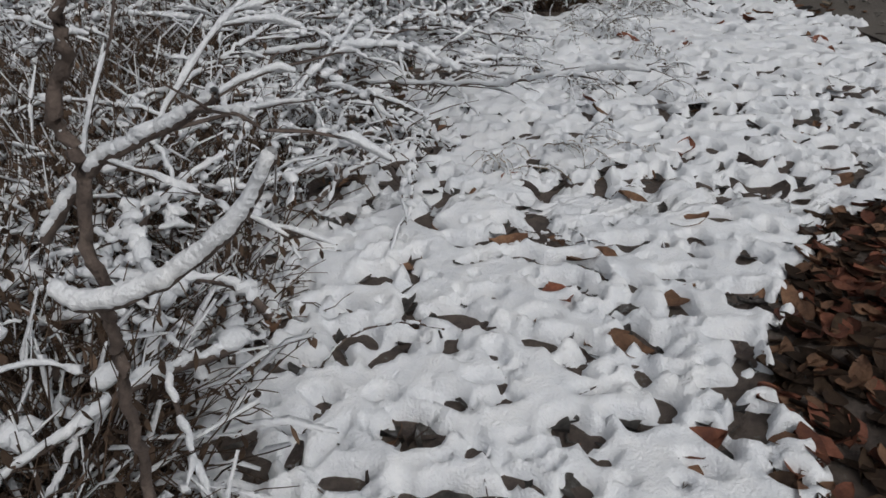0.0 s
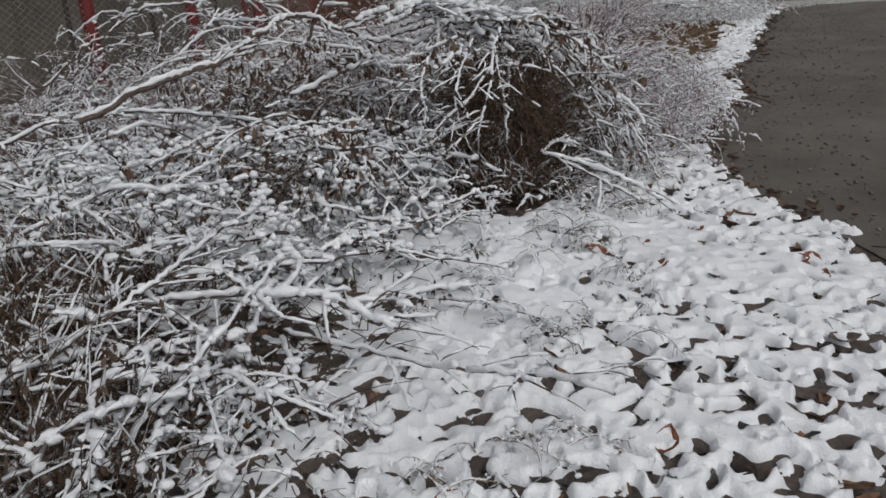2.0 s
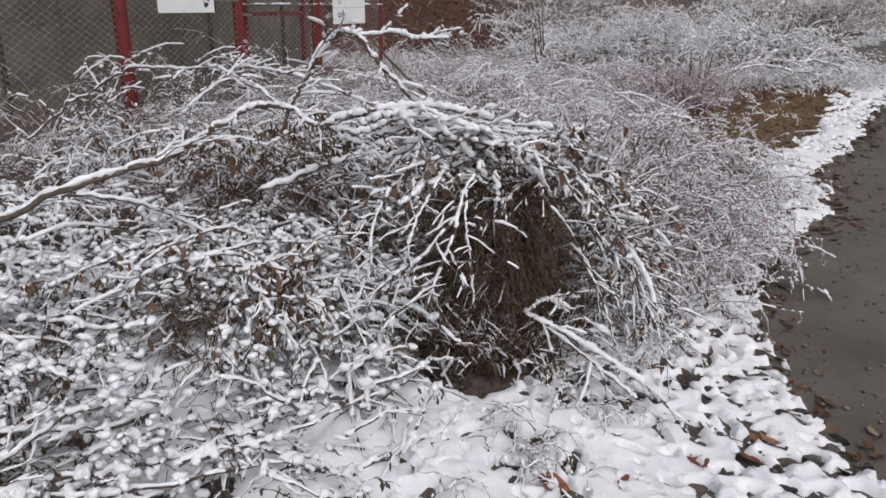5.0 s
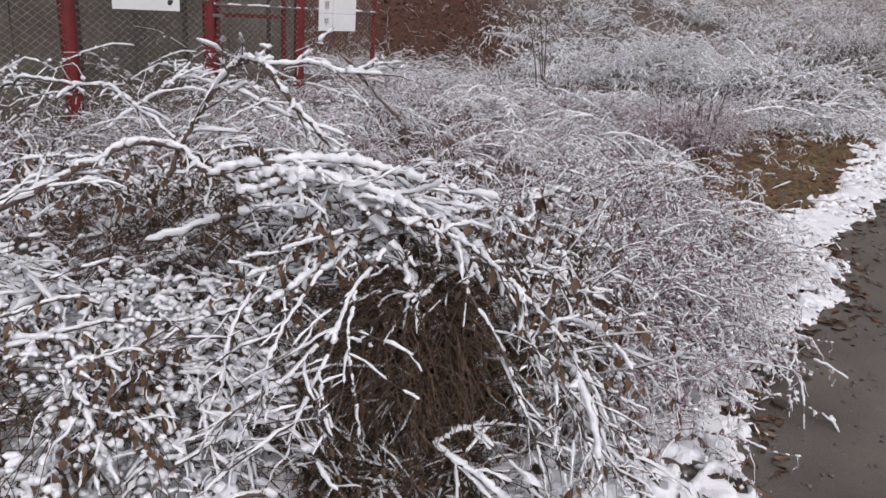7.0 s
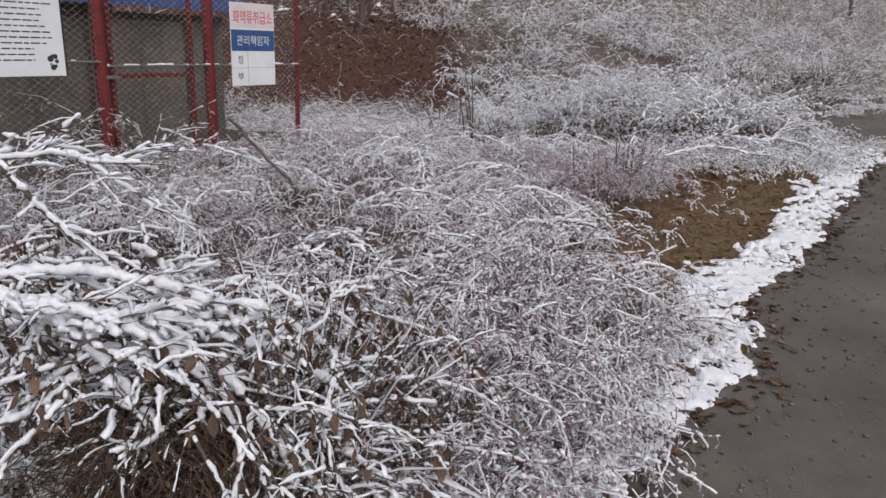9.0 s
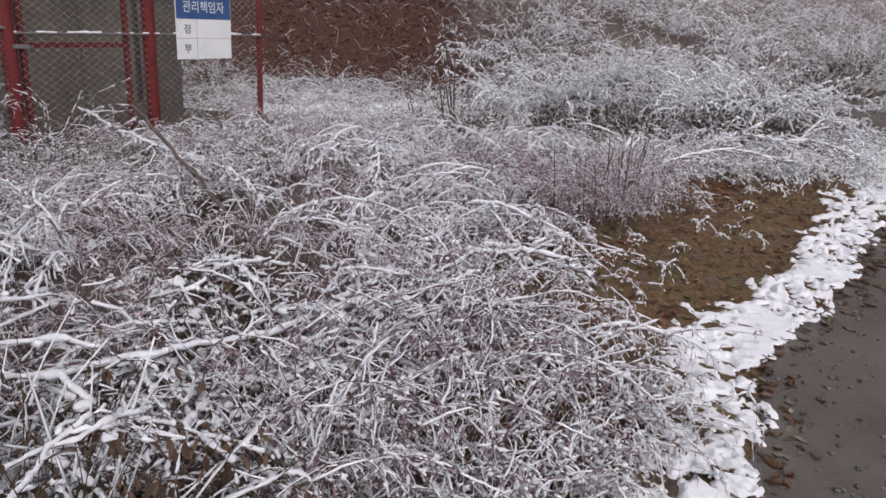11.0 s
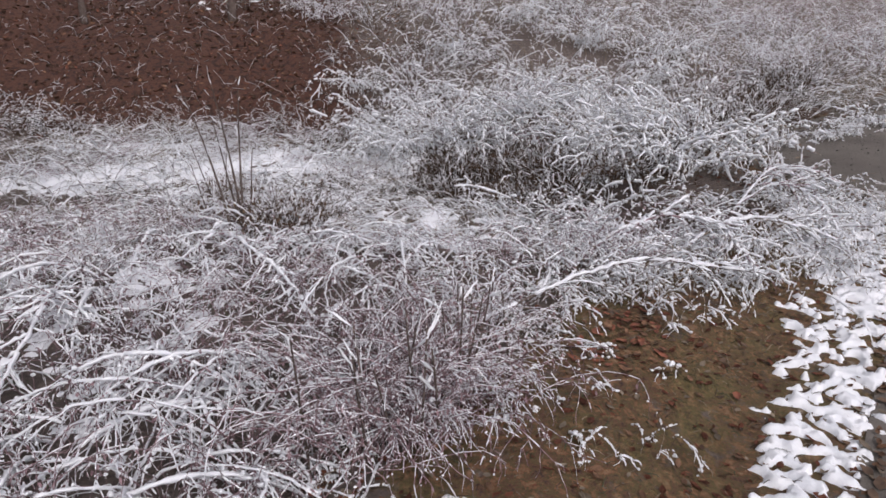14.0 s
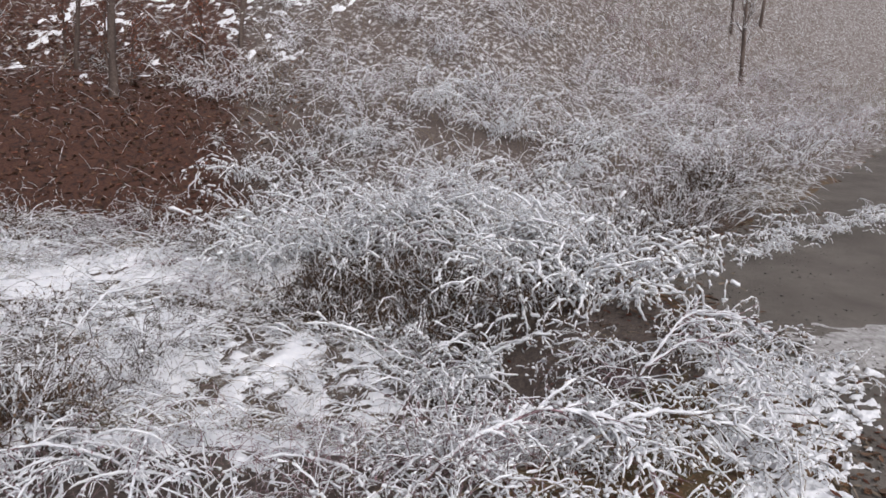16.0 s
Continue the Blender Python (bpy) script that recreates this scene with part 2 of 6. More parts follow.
def height(x, y):
    x, y = np.asarray(x, float), np.asarray(y, float)
    z = lane_z(y)
    u = edge_of_road(y) - x
    z = z + 0.14 * step(0.5, 1.2, u) * step(5.8, 7.2, y) * (1 - step(11.0, 12.5, y))
    z = z - 0.76 * step(10.9, 12.9, y) * step(0.7, 2.2, u) * (1 - step(17.4, 20.4, y))
    z = z + 0.75 * np.exp(-((x - 2.6) / 1.5) ** 2 - ((y - 16.8) / 0.75) ** 2) - 0.42 * np.exp(-((x - 2.5) / 1.1) ** 2 - ((y - 15.2) / 0.5) ** 2)
    z = z - 0.55 * gully(x, y)
    d = np.maximum(0, y - foot(x))
    z = z + np.where(u > -60, np.minimum(0.24 * d + 0.42 * np.maximum(0, d - 5), 26), 0)
    left = np.maximum(0, -7 - x)
    z = z + np.minimum(0.3 * left, 9) * step(-10, 4, y)
    z = z + 0.10 * (lattice(x, y, 1.3, 3) - 0.5) * step(0.4, 1.5, u) + 0.03 * (lattice(x, y, 0.35, 5) - 0.5) * step(0.0, 0.6, u)
    return z


def mesh_of(name, verts, faces, mat, smooth=True):
    me = bpy.data.meshes.new(name)
    verts, faces = np.ascontiguousarray(verts, np.float32), np.ascontiguousarray(faces, np.int32)
    k = faces.shape[1]
    me.vertices.add(len(verts))
    me.vertices.foreach_set("co", verts.ravel())
    me.loops.add(faces.size)
    me.loops.foreach_set("vertex_index", faces.ravel())
    me.polygons.add(len(faces))
    me.polygons.foreach_set("loop_start", np.arange(0, faces.size, k, dtype=np.int32))
    me.polygons.foreach_set("use_smooth", np.full(len(faces), smooth))
    me.update(calc_edges=True)
    me.validate()
    me.materials.append(mat)
    return me


def sheet(name, X, Y, Z, mat):
    a, b = X.shape
    i = np.arange(a * b).reshape(a, b)
    f = np.stack([i[:-1, :-1], i[1:, :-1], i[1:, 1:], i[:-1, 1:]], -1).reshape(-1, 4)
    return mesh_of(name, np.stack([X, Y, Z], -1).reshape(-1, 3), f, mat)


def spaced(lo, hi, pitch, far):
    """Grid lines: even between lo and hi, ever wider out to far."""
    core = np.arange(lo, hi + pitch / 2, pitch)
    out, g, at = [], pitch, 0.0
    while at < far:
        g *= 1.22
        at += g
        out.append(at)
    out = np.array(out)
    return np.concatenate([lo - out[::-1], core, core[-1] + out])


# ground: one sheet out to the horizon
GX, GY = np.meshgrid(spaced(-5.5, 7.5, 0.07, 420), spaced(0.0, 22.0, 0.08, 420), indexing="ij")
GZ = height(GX, GY)
under = edge_of_road(GY) - GX
GZ = GZ - 0.05 * step(0.0, 0.12, -under) * (GY < 60)
me = sheet("ground", GX, GY, GZ, GROUND)
zone = me.color_attributes.new("zones", "FLOAT_COLOR", "POINT")
soil = np.clip(step(-0.3, -0.1, under) * (1 - step(1.5, 2.0, under)) * step(6.0, 6.8, GY) * (1 - step(12.3, 13.2, GY) * step(0.1, 0.5, under)), 0, 1)
redbank = step(16.6, 17.4, GY) * (1 - step(26.0, 30.0, GY)) * (1 - step(-1.4, 1.4, GX + 0.35 * (GY - 18)))
far_snow = (0.40 + 0.02 * step(-1, 2, GX)) * step(20.0, 22.0, GY) + 0.40 * step(12.5, 13.5, GY) * (1 - redbank) * (1 - step(20, 21, GY)) * step(0.9, 2.0, under)
far_snow = np.maximum(far_snow, 0.36 * (GX < -5))
far_snow = np.maximum(far_snow, 0.50 * step(0.2, 0.9, under) * (1 - step(0.3, 0.7, GY)))
far_snow = np.maximum(far_snow, 0.50 * (1 - step(-5.2, -4.7, under)))
far_snow = far_snow * (1 - step(0.15, 0.4, gully(GX, GY)))
C = np.stack([soil * 0.62, redbank * 0.75, np.minimum(far_snow, 0.5) * (1 - redbank * (1 - 0.95 * step(20.3, 21.6, GY))), np.ones_like(soil)], -1)
zone.data.foreach_set("color", C.reshape(-1).astype(np.float32))
tagged(new("ground", me), "dark leaf litter and mossy soil with patches of snow", "ground", kind="structure")

# road: worn asphalt that climbs and bends away
ry = np.concatenate([np.arange(-30, 30, 0.25), np.arange(30, 60, 1.5)])
rw = np.concatenate([np.linspace(-0.06, 0.6, 12), np.linspace(0.8, 4.6, 14)])
RY, RW = np.meshgrid(ry, rw, indexing="ij")
RX = edge_of_road(RY) + RW + (0.05 + 0.35 * step(11.5, 13, RY)) * (lattice(RY, RW * 0, 0.5, 11) - 0.5)
RZ = lane_z(RY) + 0.006 + 0.012 * (lattice(RX, RY, 0.6, 4) - 0.5) + 0.03 * np.sin(np.clip(RW / 4.6, 0, 1) * math.pi)
tagged(new("road", sheet("road", RX, RY, RZ, ASPHALT)), "worn dark grey-brown asphalt lane climbing past the verge", "road", kind="structure")


# ---- the snow cover ----
def snow_sheet(name, label, u0, u1, y0, y1, pitch, thick, dents, seed, fade, lumpy=1.0, level=False):
    """A sheet of snow of uneven depth along the road's edge, with holes where leaves and stalks poke through."""
    us, ys = np.arange(u0, u1, pitch), np.arange(y0, y1, pitch)
    U, Y = np.meshgrid(us, ys, indexing="ij")
    X = edge_of_snow(Y) - U
    T = thick + lumpy * (0.011 * (lattice(X, Y, 0.11, seed) - 0.5) + 0.008 * (lattice(X + 0.6 * Y, Y - 0.6 * X, 0.06, seed + 3) - 0.5)) + 0.0035 * (lattice(X, Y, 0.024, seed + 7) - 0.5) + 0.014 * (lattice(X, Y, 0.26, seed + 1) - 0.5) + 0.016 * (lattice(X, Y, 0.7, seed + 2) - 0.5)
    r = np.random.default_rng(seed)
    area = (u1 - u0) * (y1 - y0)
    for q in range(int(area * dents)):
        i, j = int(r.integers(0, len(us))), int(r.integers(0, len(ys)))
        if lattice(X[i, j], Y[i, j], 0.45, seed + 8) < 0.02 + 0.30 * r.uniform():
            continue
        small = r.uniform() < 0.55
        a = r.normal(-0.15, 0.45) if level else r.normal(-0.1, 0.75)
        ln, wd = (r.uniform(0.012, 0.024), r.uniform(0.007, 0.013)) if small else (r.uniform(0.028, 0.060), r.uniform(0.014, 0.028))
        dp = r.uniform(0.020, 0.046) if small else r.uniform(0.034, 0.066)
        w = int(ln * 1.9 / pitch) + 2
        s = (slice(max(0, i - w), i + w), slice(max(0, j - w), j + w))
        dx, dy = X[s] - X[i, j], Y[s] - Y[i, j]
        p, q = (dx * math.cos(a) + dy * math.sin(a)) / ln, (dy * math.cos(a) - dx * math.sin(a)) / wd
        q = q + r.uniform(-0.5, 0.5) * p * p
        d2 = p * p + q * q
        T[s] -= dp * np.exp(-d2 ** 1.6)
        T[s] += 0.004 * np.exp(-(np.sqrt(d2) - 1.5) ** 2 * 5)
    ragged = 0.16 * (lattice(X, Y, 0.16, seed + 4) - 0.5) + 0.13 * (lattice(X, Y, 0.06, seed + 5) - 0.5)
    T = T - 0.09 * (1 - step(-0.04, 0.07, U + ragged)) - fade(U, Y, ragged)
    Z = height(X, Y) + np.clip(T, -0.06, 0.06)
    return tagged(new(name, sheet(name, X, Y, Z, SNOW)), label, "snow", kind="structure")


def under_mound(x, y):
    """The bare dark ground in and before the hollow of the mound."""
    return np.exp(-((x - 0.76) / 0.34) ** 2 - ((y - 4.48) / 0.30) ** 2)


def verge_fade(u, y, r):
    return 0.10 * step(0.35, 0.65, under_mound(edge_of_snow(y) - u, y) + r) + 0.05 * step(0.35, 0.7, u + r * 2) * step(6.0, 6.6, y) + (0.030 + 0.045 * step(4.8, 5.4, y)) * step(-0.15, 0.35, brush_edge(y) - edge_of_snow(y) + u + r)


def strip_fade(u, y, r):
    return (0.09 * step(0.46, 0.70, u + r * 1.5 - 0.45 * step(11.0, 12.2, y) + 0.12 * step(8.4, 9.6, y) * (1 - step(10.2, 10.8, y)))
            + 0.08 * step(12.9, 13.4, y + 1.5 * r))


snow_sheet("snow_verge_near", "wet snow over leaves, pitted with dark holes", -0.12, 2.2, 0.6, 2.86, 0.0095, 0.030, 330, 21, verge_fade)
snow_sheet("snow_verge", "wet snow over leaves along the road, pitted with holes", -0.12, 2.6, 2.82, 6.75, 0.0115, 0.030, 330, 21, verge_fade)
snow_sheet("snow_strip", "narrow ragged strip of snow beside the road", -0.12, 1.3, 6.7, 14.0, 0.012, 0.027, 520, 31, strip_fade, 0.7, True)


def snow_patches(name, label, x0, x1, y0, y1, pitch, amount, seed):
    X, Y = np.meshgrid(np.arange(x0, x1, pitch), np.arange(y0, y1, pitch), indexing="ij")
    T = amount(X, Y) + 0.03 * (lattice(X, Y, 0.05, seed + 9) - 0.5) + 0.05 * (lattice(X, Y, 0.13, seed) - 0.5) + 0.05 * (lattice(X, Y, 0.3, seed + 1) - 0.5) + 0.04 * (lattice(X, Y, 0.9, seed + 2) - 0.5)
    r = np.random.default_rng(seed)
    for _ in range(int((x1 - x0) * (y1 - y0) * 55)):
        i, j = int(r.integers(0, X.shape[0])), int(r.integers(0, X.shape[1]))
        a, ln, wd = r.uniform(0, math.pi), r.uniform(0.03, 0.13), r.uniform(0.02, 0.05)
        w = int(ln * 1.6 / pitch) + 2
        s = (slice(max(0, i - w), i + w), slice(max(0, j - w), j + w))
        dx, dy = X[s] - X[i, j], Y[s] - Y[i, j]
        p, q = (dx * math.cos(a) + dy * math.sin(a)) / ln, (dy * math.cos(a) - dx * math.sin(a)) / wd
        T[s] -= r.uniform(0.02, 0.06) * np.exp(-(p * p + q * q) ** 1.5)
    bound = np.minimum(np.minimum(X - x0, x1 - X), np.minimum(Y - y0, y1 - Y)) + 0.9 * (lattice(X, Y, 0.45, seed + 3) - 0.6) + 0.3 * (lattice(X, Y, 0.15, seed + 4) - 0.5)
    T = T - 0.06 * (1 - step(0.0, 0.4, bound)) - 0.08 * (1 - step(0.9, 1.5, edge_of_snow(Y) - X))
    return tagged(new(name, sheet(name, X, Y, height(X, Y) + np.clip(T, -0.08, 0.06), SNOW)), label, "snow", kind="structure")


snow_patches("snow_under_brush", "broken snow lying between stems under the brush", -4.6, 2.6, 0.6, 12.2, 0.036,
             lambda x, y: -0.010 + 0.030 * step(2.9, 3.4, y) * (1 - step(5.0, 5.6, y)) * step(-1.9, -1.2, x) + 0.04 * step(3.2, 3.6, y) * (1 - step(4.8, 5.2, y)) * step(-1.1, -0.7, x) * (1 - step(0.45, 0.7, x)) + 0.006 * step(6.0, 8.0, y) - 0.030 * step(6.5, 7.5, y) * step(0.9, 1.5, x) - 0.10 * step(0.3, 0.6, under_mound(x, y)) - 0.06 * (x < fence_x(y) + 0.5), 41)
snow_patches("snow_hollow", "thin snow on the floor of the grassy hollow", -4.5, 4.6, 10.9, 17.6, 0.036,
             lambda x, y: 0.036 - 0.06 * np.exp(-((x - 2.5) / 1.3) ** 2 - ((y - 15.0) / 0.6) ** 2) - 0.07 * step(15.2, 15.8, y) * step(0.6, 1.4, x) - 0.04 * step(16.2, 17.0, y) - 0.09 * step(2.3, 2.9, x) - 0.09 * (x < fence_x(y) + 0.15) * (y < 14.0) - 0.09 * (x < fence_x(y) + 0.9) * (y < 12.2), 51)


snow_patches("snow_bank", "thin broken snow among the leaves on top of the bank", -9.5, 0.6, 20.6, 26.5, 0.06,
             lambda x, y: -0.047 + 0.030 * step(21.0, 22.8, y - 0.12 * x * (x < 0)), 61)


# ---- plants: batches of branches, each with the snow that lies along it ----
def unit(v):
    return v / np.maximum(np.linalg.norm(v, axis=-1, keepdims=True), 1e-9)


def tube(P, R, k, rough=None):
    """Tubes round the lines P (many, points, 3) with the radii R; rough: a factor for each vertex."""
    N, n = R.shape
    T = unit(np.gradient(P, axis=1))
    S = np.cross(T, [0.0, 0.0, 1.0])
    flat = np.linalg.norm(S, axis=-1, keepdims=True) < 0.08
    S = unit(np.where(flat, np.array([1.0, 0.0, 0.0]), S))
    U = unit(np.cross(S, T))
    a = np.arange(k) * 2 * math.pi / k
    R = R[:, :, None, None] * (1.0 if rough is None else rough[..., None])
    V = P[:, :, None] + R * (np.cos(a)[:, None] * S[:, :, None] + np.sin(a)[:, None] * U[:, :, None])
    i = np.arange(N * n * k).reshape(N, n, k)
    j = np.roll(i, -1, axis=2)
    F = np.stack([i[:, :-1], j[:, :-1], j[:, 1:], i[:, 1:]], -1).reshape(-1, 4)
    return V.reshape(-1, 3), F


def joined(pieces):
    V, F, at = [], [], 0
    for v, f in pieces:
        V.append(v)
        F.append(f + at)
        at += len(v)
    return np.concatenate(V), np.concatenate(F)


def snow_on(r, P, R, amount, cover, k, lumps=2, whole=False):
    """The snow that lies on lines: thick on level stretches, lumpy, broken where it has slid off."""
    n = P.shape[1]
    m = (n - 1) * lumps + 1
    s = np.linspace(0, n - 1, m)
    i = np.minimum(s.astype(int), n - 2)
    f = (s - i)[None, :, None]
    Q = P[:, i] * (1 - f) + P[:, i + 1] * f
    q = R[:, i] * (1 - f[..., 0]) + R[:, i + 1] * f[..., 0]
    T = unit(np.gradient(Q, axis=1))
    level = np.clip(1 - T[..., 2] ** 2, 0.12, 1) ** 0.35
    c = np.repeat(r.uniform(0, 1, (len(P), m // 2 + 1)), 2, axis=1)[:, :m]
    gap = c > cover * 0.78 + 0.25
    c = r.uniform(0.5, 1.35, c.shape) * (0.6 + 0.6 * r.uniform(0, 1, (len(P), 1)))
    c = c * np.where(r.uniform(size=c.shape) < 0.09, 1.6, 1.0)
    if cover > 1.2:
        c = r.uniform(0.85, 1.1, c.shape)
    if m > 40:
        for _ in range(4 if cover > 1.2 else 1):
            c[:, 1:-1] = 0.3 * c[:, :-2] + 0.4 * c[:, 1:-1] + 0.3 * c[:, 2:]
    h = np.where(gap, 0, amount * c * level)
    h[:, 0] *= 0.4
    h[:, -1] *= 0.7
    sway = 0.05 if cover > 1.2 else 0.22
    Q = Q + np.stack([h * r.normal(0, sway, h.shape), h * r.normal(0, sway, h.shape), np.where(h > 0, q * 0.5 + h * (0.55 + r.uniform(-0.8, 0.9, h.shape) * sway), 0)], -1)
    off, before, after = h == 0, np.roll(h, 1, 1) > 0, np.roll(h, -1, 1) > 0
    before[:, 0], after[:, -1] = False, False
    lead = (off & before & ~after)[..., None]
    tail = (off & after & ~before)[..., None]
    Q = np.where(lead, 0.6 * np.roll(Q, 1, 1) + 0.4 * Q, np.where(tail, 0.6 * np.roll(Q, -1, 1) + 0.4 * Q, Q))
    V, F = tube(Q, np.maximum(h, 0.0003), k, r.uniform(*((0.92, 1.08) if cover > 1.2 else (0.74, 1.24) if m > 40 else (0.70, 1.28)), (*h.shape, k)))
    return V, F if whole else F[np.repeat((h[:, :-1] + h[:, 1:] > 0).ravel(), k)]


def clods(r, at, size):
    """Small lumps of snow caught in forks."""
    n = len(at)
    a = r.uniform(0, 2 * math.pi, n)
    d = np.stack([np.cos(a), np.sin(a), r.normal(0, 0.2, n)], -1)
    s = size * r.uniform(0.5, 1.3, (n, 1))
    t = np.array([-1.25, -0.85, 0.0, 0.85, 1.25])
    P = (at + np.array([0, 0, 0.5]) * s)[:, None] + d[:, None] * t[None, :, None] * s[:, None] * r.uniform(0.8, 1.5, (n, 1, 1))
    R = s * np.array([0.15, 0.75, 1.0, 0.75, 0.15])[None]
    return tube(P, R, 6, r.uniform(0.75, 1.2, (n, 5, 6)))


def grow(r, base, az, el0, el1, L, n, wob=0.10, bend=1.0):
    """Lines that leave base at a heading and rise, and lean over by their end."""
    s = np.linspace(0, 1, n)[None] ** bend
    el = el0[:, None] + (el1 - el0)[:, None] * s + r.normal(0, wob * 0.6, (len(L), n))
    a = az[:, None] + np.cumsum(r.normal(0, wob, (len(L), n)), 1)
    d = np.stack([np.cos(el) * np.cos(a), np.cos(el) * np.sin(a), np.sin(el)], -1) * (L / (n - 1))[:, None, None]
    d[:, 0] = 0
    return base[:, None] + np.cumsum(d, 1)


def shoots(r, P, count, lo, hi, spread, len0, len1, droop, n, wob=0.14, lift=0.1):
    """Side shoots of the lines P."""
    k = r.integers(0, len(P), count)
    m = P.shape[1]
    s = r.uniform(lo, hi, count) * (m - 1)
    i = np.minimum(s.astype(int), m - 2)
    f = (s - i)[:, None]
    base = P[k, i] * (1 - f) + P[k, i + 1] * f
    t = unit(P[k, i + 1] - P[k, i])
    side = np.where(r.uniform(size=count) < 0.5, -1, 1) * r.uniform(0.35, 1.0, count) * spread
    az = np.arctan2(t[:, 1], t[:, 0]) + side
    el = np.arcsin(np.clip(t[:, 2], -1, 1)) * 0.5 + r.normal(lift, 0.3, count)
    return grow(r, base, az, el, el - droop * r.uniform(0.2, 1.0, count), r.uniform(len0, len1, count), n, wob)


def taper(r, P, r0, r1):
    n = P.shape[1]
    return np.linspace(1, 0, n)[None] * r.uniform(0.7, 1.2, (len(P), 1)) * (r0 - r1) + r1


def leaf_batch(r, at, size, hang):
    """Small curled leaves at the places given: four faces each, folded along the rib."""
    N = len(at)
    a, e = r.uniform(0, 2 * math.pi, N), -r.uniform(hang * 0.4, hang, N)
    d = np.stack([np.cos(e) * np.cos(a), np.cos(e) * np.sin(a), np.sin(e)], -1)
    s = np.stack([-np.sin(a), np.cos(a), np.zeros(N)], -1)
    u = np.cross(d, s)
    L, W = size * r.uniform(0.6, 1.3, (N, 1)), size * r.uniform(0.10, 0.26, (N, 1))
    cup = r.uniform(-0.5, 0.5, (N, 1)) * W
    mid = at + d * L * 0.55 - u * cup * 0.4
    V = np.stack([at, at + d * L * 0.4 + s * W + u * cup, mid, at + d * L * 0.4 - s * W + u * cup, at + d * L + u * cup * r.normal(0, 1, (N, 1)),
                  at + d * L * 0.75 + s * W * 0.7 + u * cup, at + d * L * 0.75 - s * W * 0.7 + u * cup], 1)
    i = np.arange(N)[:, None] * 7
    F = np.concatenate([i + np.array([[0, 2, 1, 1]]), i + np.array([[0, 3, 2, 2]])])
    F = np.concatenate([np.concatenate([i + 0, i + 1, i + 5, i + 2], 1), np.concatenate([i + 0, i + 2, i + 6, i + 3], 1),
                        np.concatenate([i + 2, i + 5, i + 4, i + 6], 1)])
    return V.reshape(-1, 3), F


def part(name, me, parent, label=""):
    ob = new(name, me)
    ob.parent = parent
    return tagged(ob, label)


def empty(name, label, category, group="", kind=""):
    ob = new(name)
    ob.empty_display_size = 0.1
    return tagged(ob, label, category, group, kind)


def place(x, y, turn=0.0, size=1.0, sink=0.02):
    return pose(x, y, float(height(x, y)) - sink, 0, 0, turn) @ Matrix.Diagonal((size, size, size, 1))


def plant(name, label, category, wood, lines, snow, leaves=(), bare=None, group="brush", single="", lumps=None):
    """A plant from its batches of lines: (P, R, sides of the stem, snow, cover, sides of the snow, lumps). single: the name under which
    each line of the first batch is a part of its own, with its snow."""
    r = np.random.default_rng(len(name) + len(lines[0][0]))
    ob = empty(name, label, category, group)
    rest = lines
    if single:
        P, R, k, a, c, ks, lm = lines[0]
        for i in range(len(P)):
            one = part(single, mesh_of(single, *tube(P[i:i + 1], R[i:i + 1], k, r.uniform(0.85, 1.15, (1, P.shape[1], k))), wood), ob)
            part("snow", mesh_of("cane_snow", *snow_on(r, P[i:i + 1], R[i:i + 1], a * snow, c, ks, lm, True), SNOW), one, "snow lying along it")
        rest = lines[1:]
    if rest:
        tagged(part("twig_tangle", mesh_of("twig_tangle", *joined([tube(P, R, k) for P, R, k, *_ in rest]), wood), ob), kind="stuff")
        caps = [snow_on(r, P, R, a * snow, c, ks, lm) for P, R, k, a, c, ks, lm in rest if a > 0]
        if lumps is not None:
            caps.append(clods(r, *lumps))
        if caps:
            tagged(part("snow", mesh_of("twig_snow", *joined(caps), SNOW), ob, "snow lying along the twigs"), kind="stuff")
    for at, size, hang, mat in leaves:
        tagged(part("leaf_fringe", mesh_of("leaf_fringe", *leaf_batch(r, at, size, hang), mat), ob, "shrivelled hanging leaves"), kind="stuff")
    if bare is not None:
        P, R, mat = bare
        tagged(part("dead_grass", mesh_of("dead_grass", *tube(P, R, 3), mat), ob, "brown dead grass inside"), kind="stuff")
    return ob


def some(r, lines, count):
    """Places picked from lines."""
    at = np.concatenate([p.reshape(-1, 3) for p in lines])
    return at[r.integers(0, len(at), count)]


